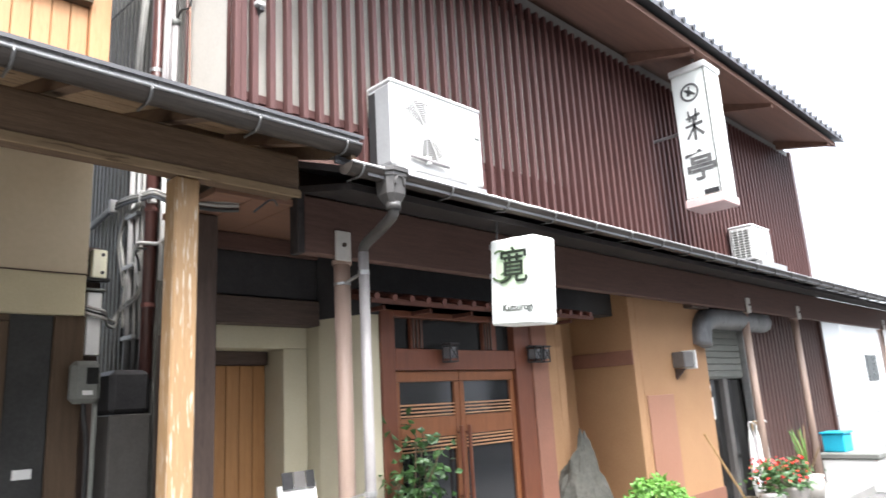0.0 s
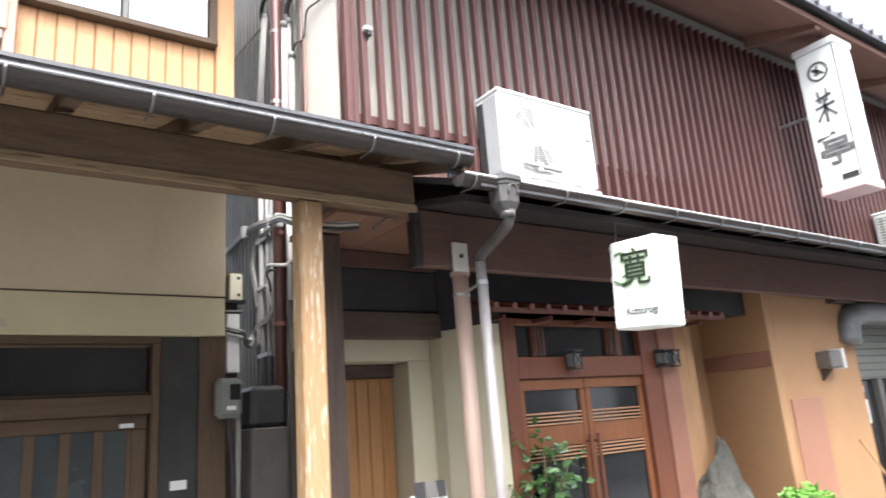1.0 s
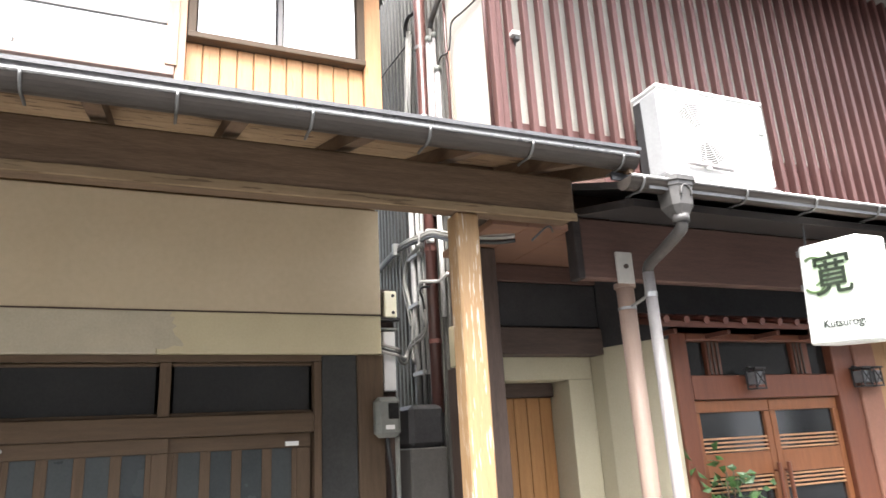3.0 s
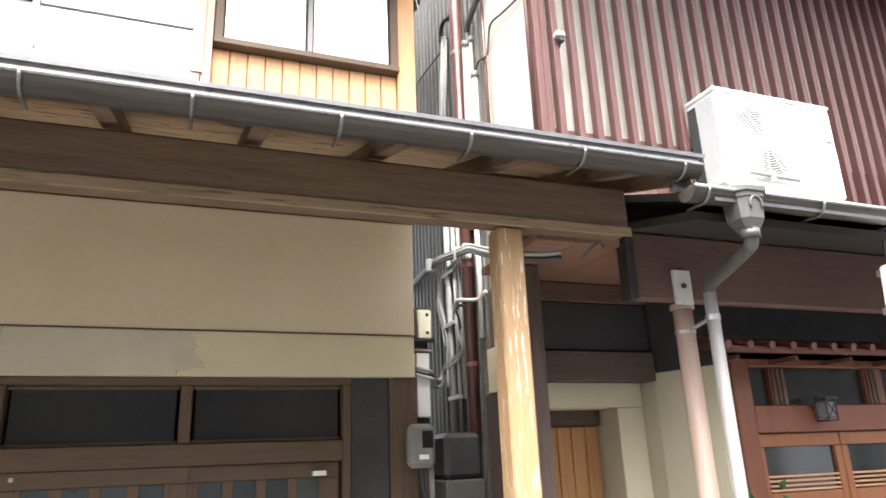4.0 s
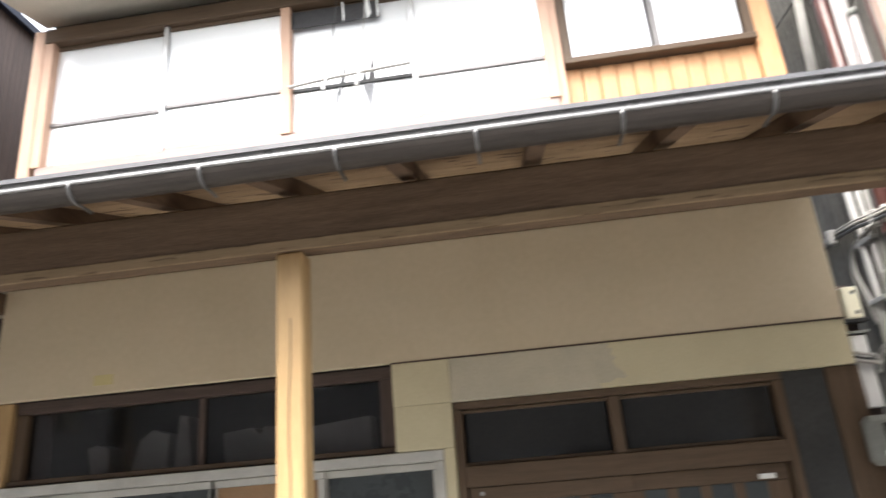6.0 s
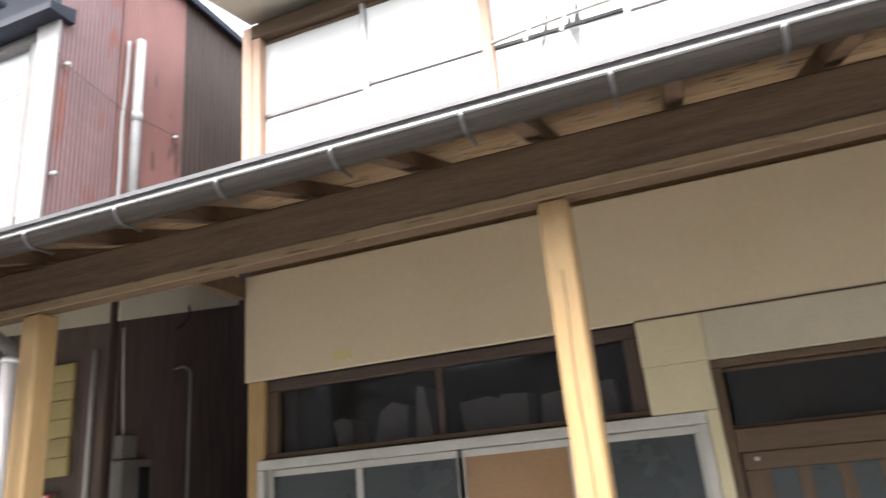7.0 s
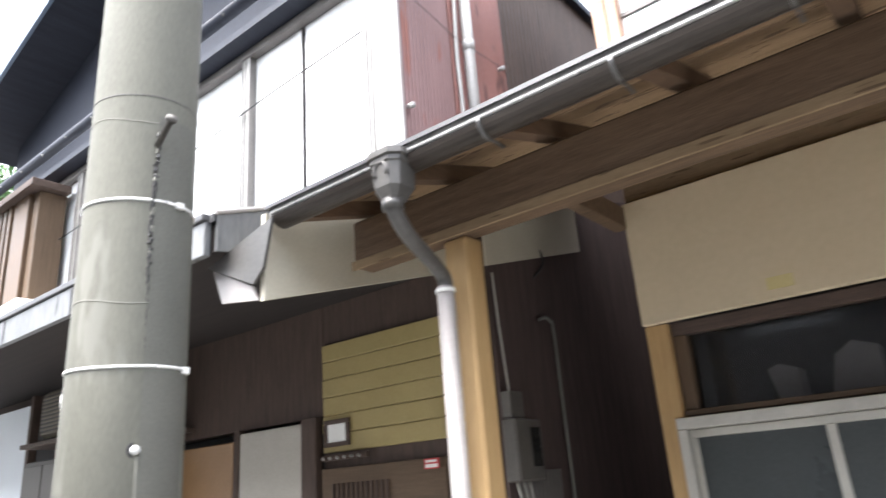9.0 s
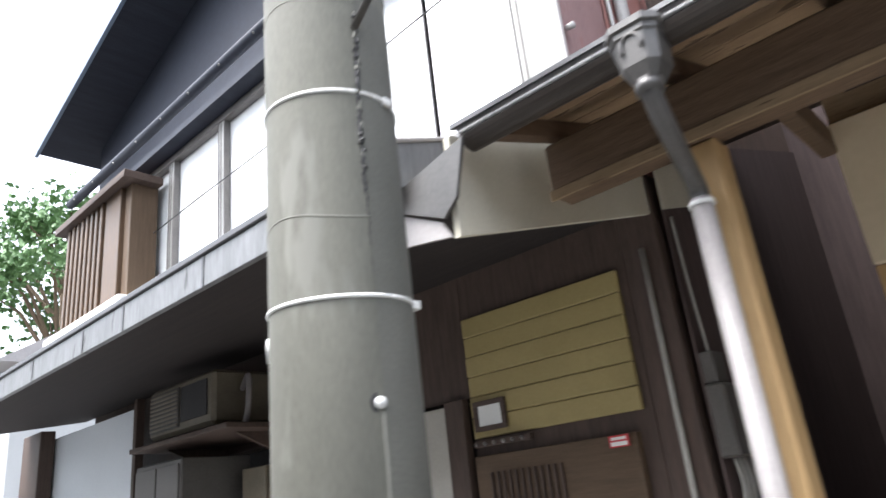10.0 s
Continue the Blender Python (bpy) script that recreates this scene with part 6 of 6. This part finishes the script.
part("hood", box(7.18, 0.70, 2.33, 7.6, 0.95, 2.6, 0.01), "dark_wood", dk)
br = tagged(part("broom", tube([(7.02, 0.68, 1.0), (7.5, 0.55, 0.3)], 0.011, 8), "post"), "thin wooden broom handle leaning on the wall", "broom")
part("broom_head", box(7.46, 0.48, 0.12, 7.66, 0.6, 0.32, 0.01), "bark", br)
um = thing("umbrella_stand", (8.5, 0.7, 0.12), "stand full of hanging pale umbrellas by the shop door", "umbrella stand")
for k in range(5):
    x = 8.3 + k * 0.1
    u = part("umbrella", tube([(x, 0.75, 0.2), (x, 0.74, 0.35), (x + 0.01, 0.74, 0.85), (x + 0.01, 0.74, 0.95)], [0.01, 0.05, 0.03, 0.008], 8), "pipe_grey" if k % 2 else "paper", um)
    part("crook", tube(curve_through([(x + 0.01, 0.74, 0.95), (x + 0.01, 0.74, 1.03), (x + 0.03, 0.72, 1.05), (x + 0.05, 0.70, 1.02)]), 0.008, 6), "post" if k % 2 else "white", u)
part("rack", box(8.25, 0.68, 0.12, 8.8, 0.82, 0.2, 0.01), "alu_dark", um)
pn = tagged(part("door_poster", box(7.80, 0.985, 1.1, 8.02, 0.997, 1.35, 0.002), "paper"), "white poster sheet on the shop door", "poster")
part("poster_bar", box(7.83, 0.982, 1.14, 7.99, 0.9845, 1.2, 0.001), "turquoise", pn)
tagged(part("paper_cups", box(7.72, 0.975, 1.42, 7.98, 0.997, 1.5, 0.01), "paper"), "pale stickers along the top of the shop door", "sticker")


def flower_pot(x, y, s, mat, seed, label):
    f = thing("flower_pot", (x, y, 0.12), label, "potted plant", "flower pots")
    part("pot", tube([(x, y, 0.12), (x, y, 0.14), (x, y, 0.12 + 0.3 * s), (x, y, 0.12 + 0.33 * s)], [0.11 * s, 0.12 * s, 0.17 * s, 0.18 * s], 18), mat, f, smooth=True)
    r2 = random.Random(seed)
    low = 0.12 + 0.33 * s
    leaf_ball([Vector((x + r2.gauss(0, 0.09), y + r2.gauss(0, 0.09), low + r2.uniform(0, 0.28))) for _ in range(260)], 0.06, seed, "foliage", "leaf", f, 1.2)
    leaf_ball([Vector((x + r2.gauss(0, 0.1), y + r2.gauss(0, 0.1), low + r2.uniform(0.1, 0.32))) for _ in range(60)], 0.045, seed + 1, "blossom", "flower", f)
    return f


flower_pot(7.5, 0.28, 0.8, "pipe_white", 21, "red flowering plant in a pale pot")
flower_pot(8.1, 0.25, 0.75, "terracotta", 31, "red flowering plant in a grey pot")
tp = thing("tall_potted_plant", (8.95, 0.38, 0.12), "tall pale-leaved potted plant among the flower pots", "potted plant", "flower pots")
part("pot", tube([(8.95, 0.38, 0.12), (8.95, 0.38, 0.4)], [0.12, 0.16], 16), "terracotta", tp, smooth=True)
rg = random.Random(77)
for k in range(16):
    a = rg.uniform(0, 6.28)
    h = rg.uniform(0.6, 0.98)
    part("stalk", tube(curve_through([(8.95, 0.38, 0.38), (8.95 + 0.05 * math.cos(a), 0.38 + 0.05 * math.sin(a), 0.7 * h), (8.95 + 0.16 * math.cos(a), 0.38 + 0.16 * math.sin(a), h)]), [0.008] * 12 + [0.004], 5), "leaf_light" if k % 2 else "strip", tp)
wc = thing("white_chest", (11.2, 0.5, 0.0), "white chest with a turquoise crate on it", "chest")
part("chest_body", box(10.6, 0.05, 0.0, 11.6, 0.75, 0.42, 0.02), "white", wc)
part("chest_lid", box(10.58, 0.03, 0.423, 11.62, 0.77, 0.5, 0.015), "grey_box", wc)
cr = thing("plastic_crate", (11.0, 0.6, 0.5), "turquoise plastic crate on the white chest", "crate")
part("crate_wall", box(10.72, 0.46, 0.502, 11.08, 0.74, 0.74, 0.012), "turquoise", cr)
part("crate_rim", box(10.70, 0.44, 0.742, 11.10, 0.76, 0.77, 0.006), "turquoise", cr)

# ---- far things ----
fb = thing("far_building", (40, 8, 0), "white building with a blue-grey roof beyond the street's end", "building")
part("wall", box(34, 6.6, 0, 60, 20, 4.2, 0.02), "far_wall", fb)
part("roof", prism([(6.0, 4.2), (20.6, 4.2), (13, 7.0)], "x", 33.5, 60.5), "blue_roof", fb)
for x in (37, 42, 47):
    part("window", box(x, 6.55, 1.4, x + 1.8, 6.62, 2.6, 0.01), "grey_pane", fb)
part("window", box(33.95, 8.2, 1.5, 34.02, 9.2, 2.1, 0.01), "grey_pane", fb)
lw = tagged(part("low_wall", box(20, 7.5, 0, 20.3, 40, 0.75, 0.02), "concrete"), "low pale concrete wall beyond the side road", "wall", kind="structure")
fh = thing("far_house", (-24, 5, 0), "distant house with a pale tiled roof beside a tree", "house")
part("wall", box(-32, 2.4, 0, -18.5, 9, 4.9, 0.02), "far_wall", fh)
part("roof", prism([(1.9, 4.9), (9.5, 4.9), (5.7, 7.2)], "x", -32.5, -18.0), "pipe_grey", fh)
tr = thing("tree", (-36, 8.6, 0), "leafy green tree rising behind the houses", "tree")
base = Vector((-36, 8.6, 0))
part("trunk", tube([base, base + Vector((0.2, 0.1, 4)), base + Vector((0, 0.3, 8)), base + Vector((0.3, 0, 13))], [0.45, 0.35, 0.25, 0.08], 10), "bark", tr, smooth=True)
rg = random.Random(5)
pts = []
for k in range(34):
    a, h = rg.uniform(0, 6.28), rg.uniform(6, 17)
    r = 4.6 * math.sin(math.pi * min(1, (h - 4.5) / 14)) * rg.uniform(0.35, 1.0)
    c = base + Vector((r * math.cos(a), r * math.sin(a), h))
    part("limb", tube([base + Vector((0.1, 0.1, max(3.0, h - 3.5))), base + Vector((0.6 * r * math.cos(a), 0.6 * r * math.sin(a), h - 0.8)), c], [0.13, 0.07, 0.03], 6), "bark", tr)
    for j in range(210):
        pts.append(c + Vector((rg.gauss(0, 0.62), rg.gauss(0, 0.62), rg.gauss(0, 0.5))))
leaf_ball(pts, 0.34, 9, "crown", "leaf_tree", tr)
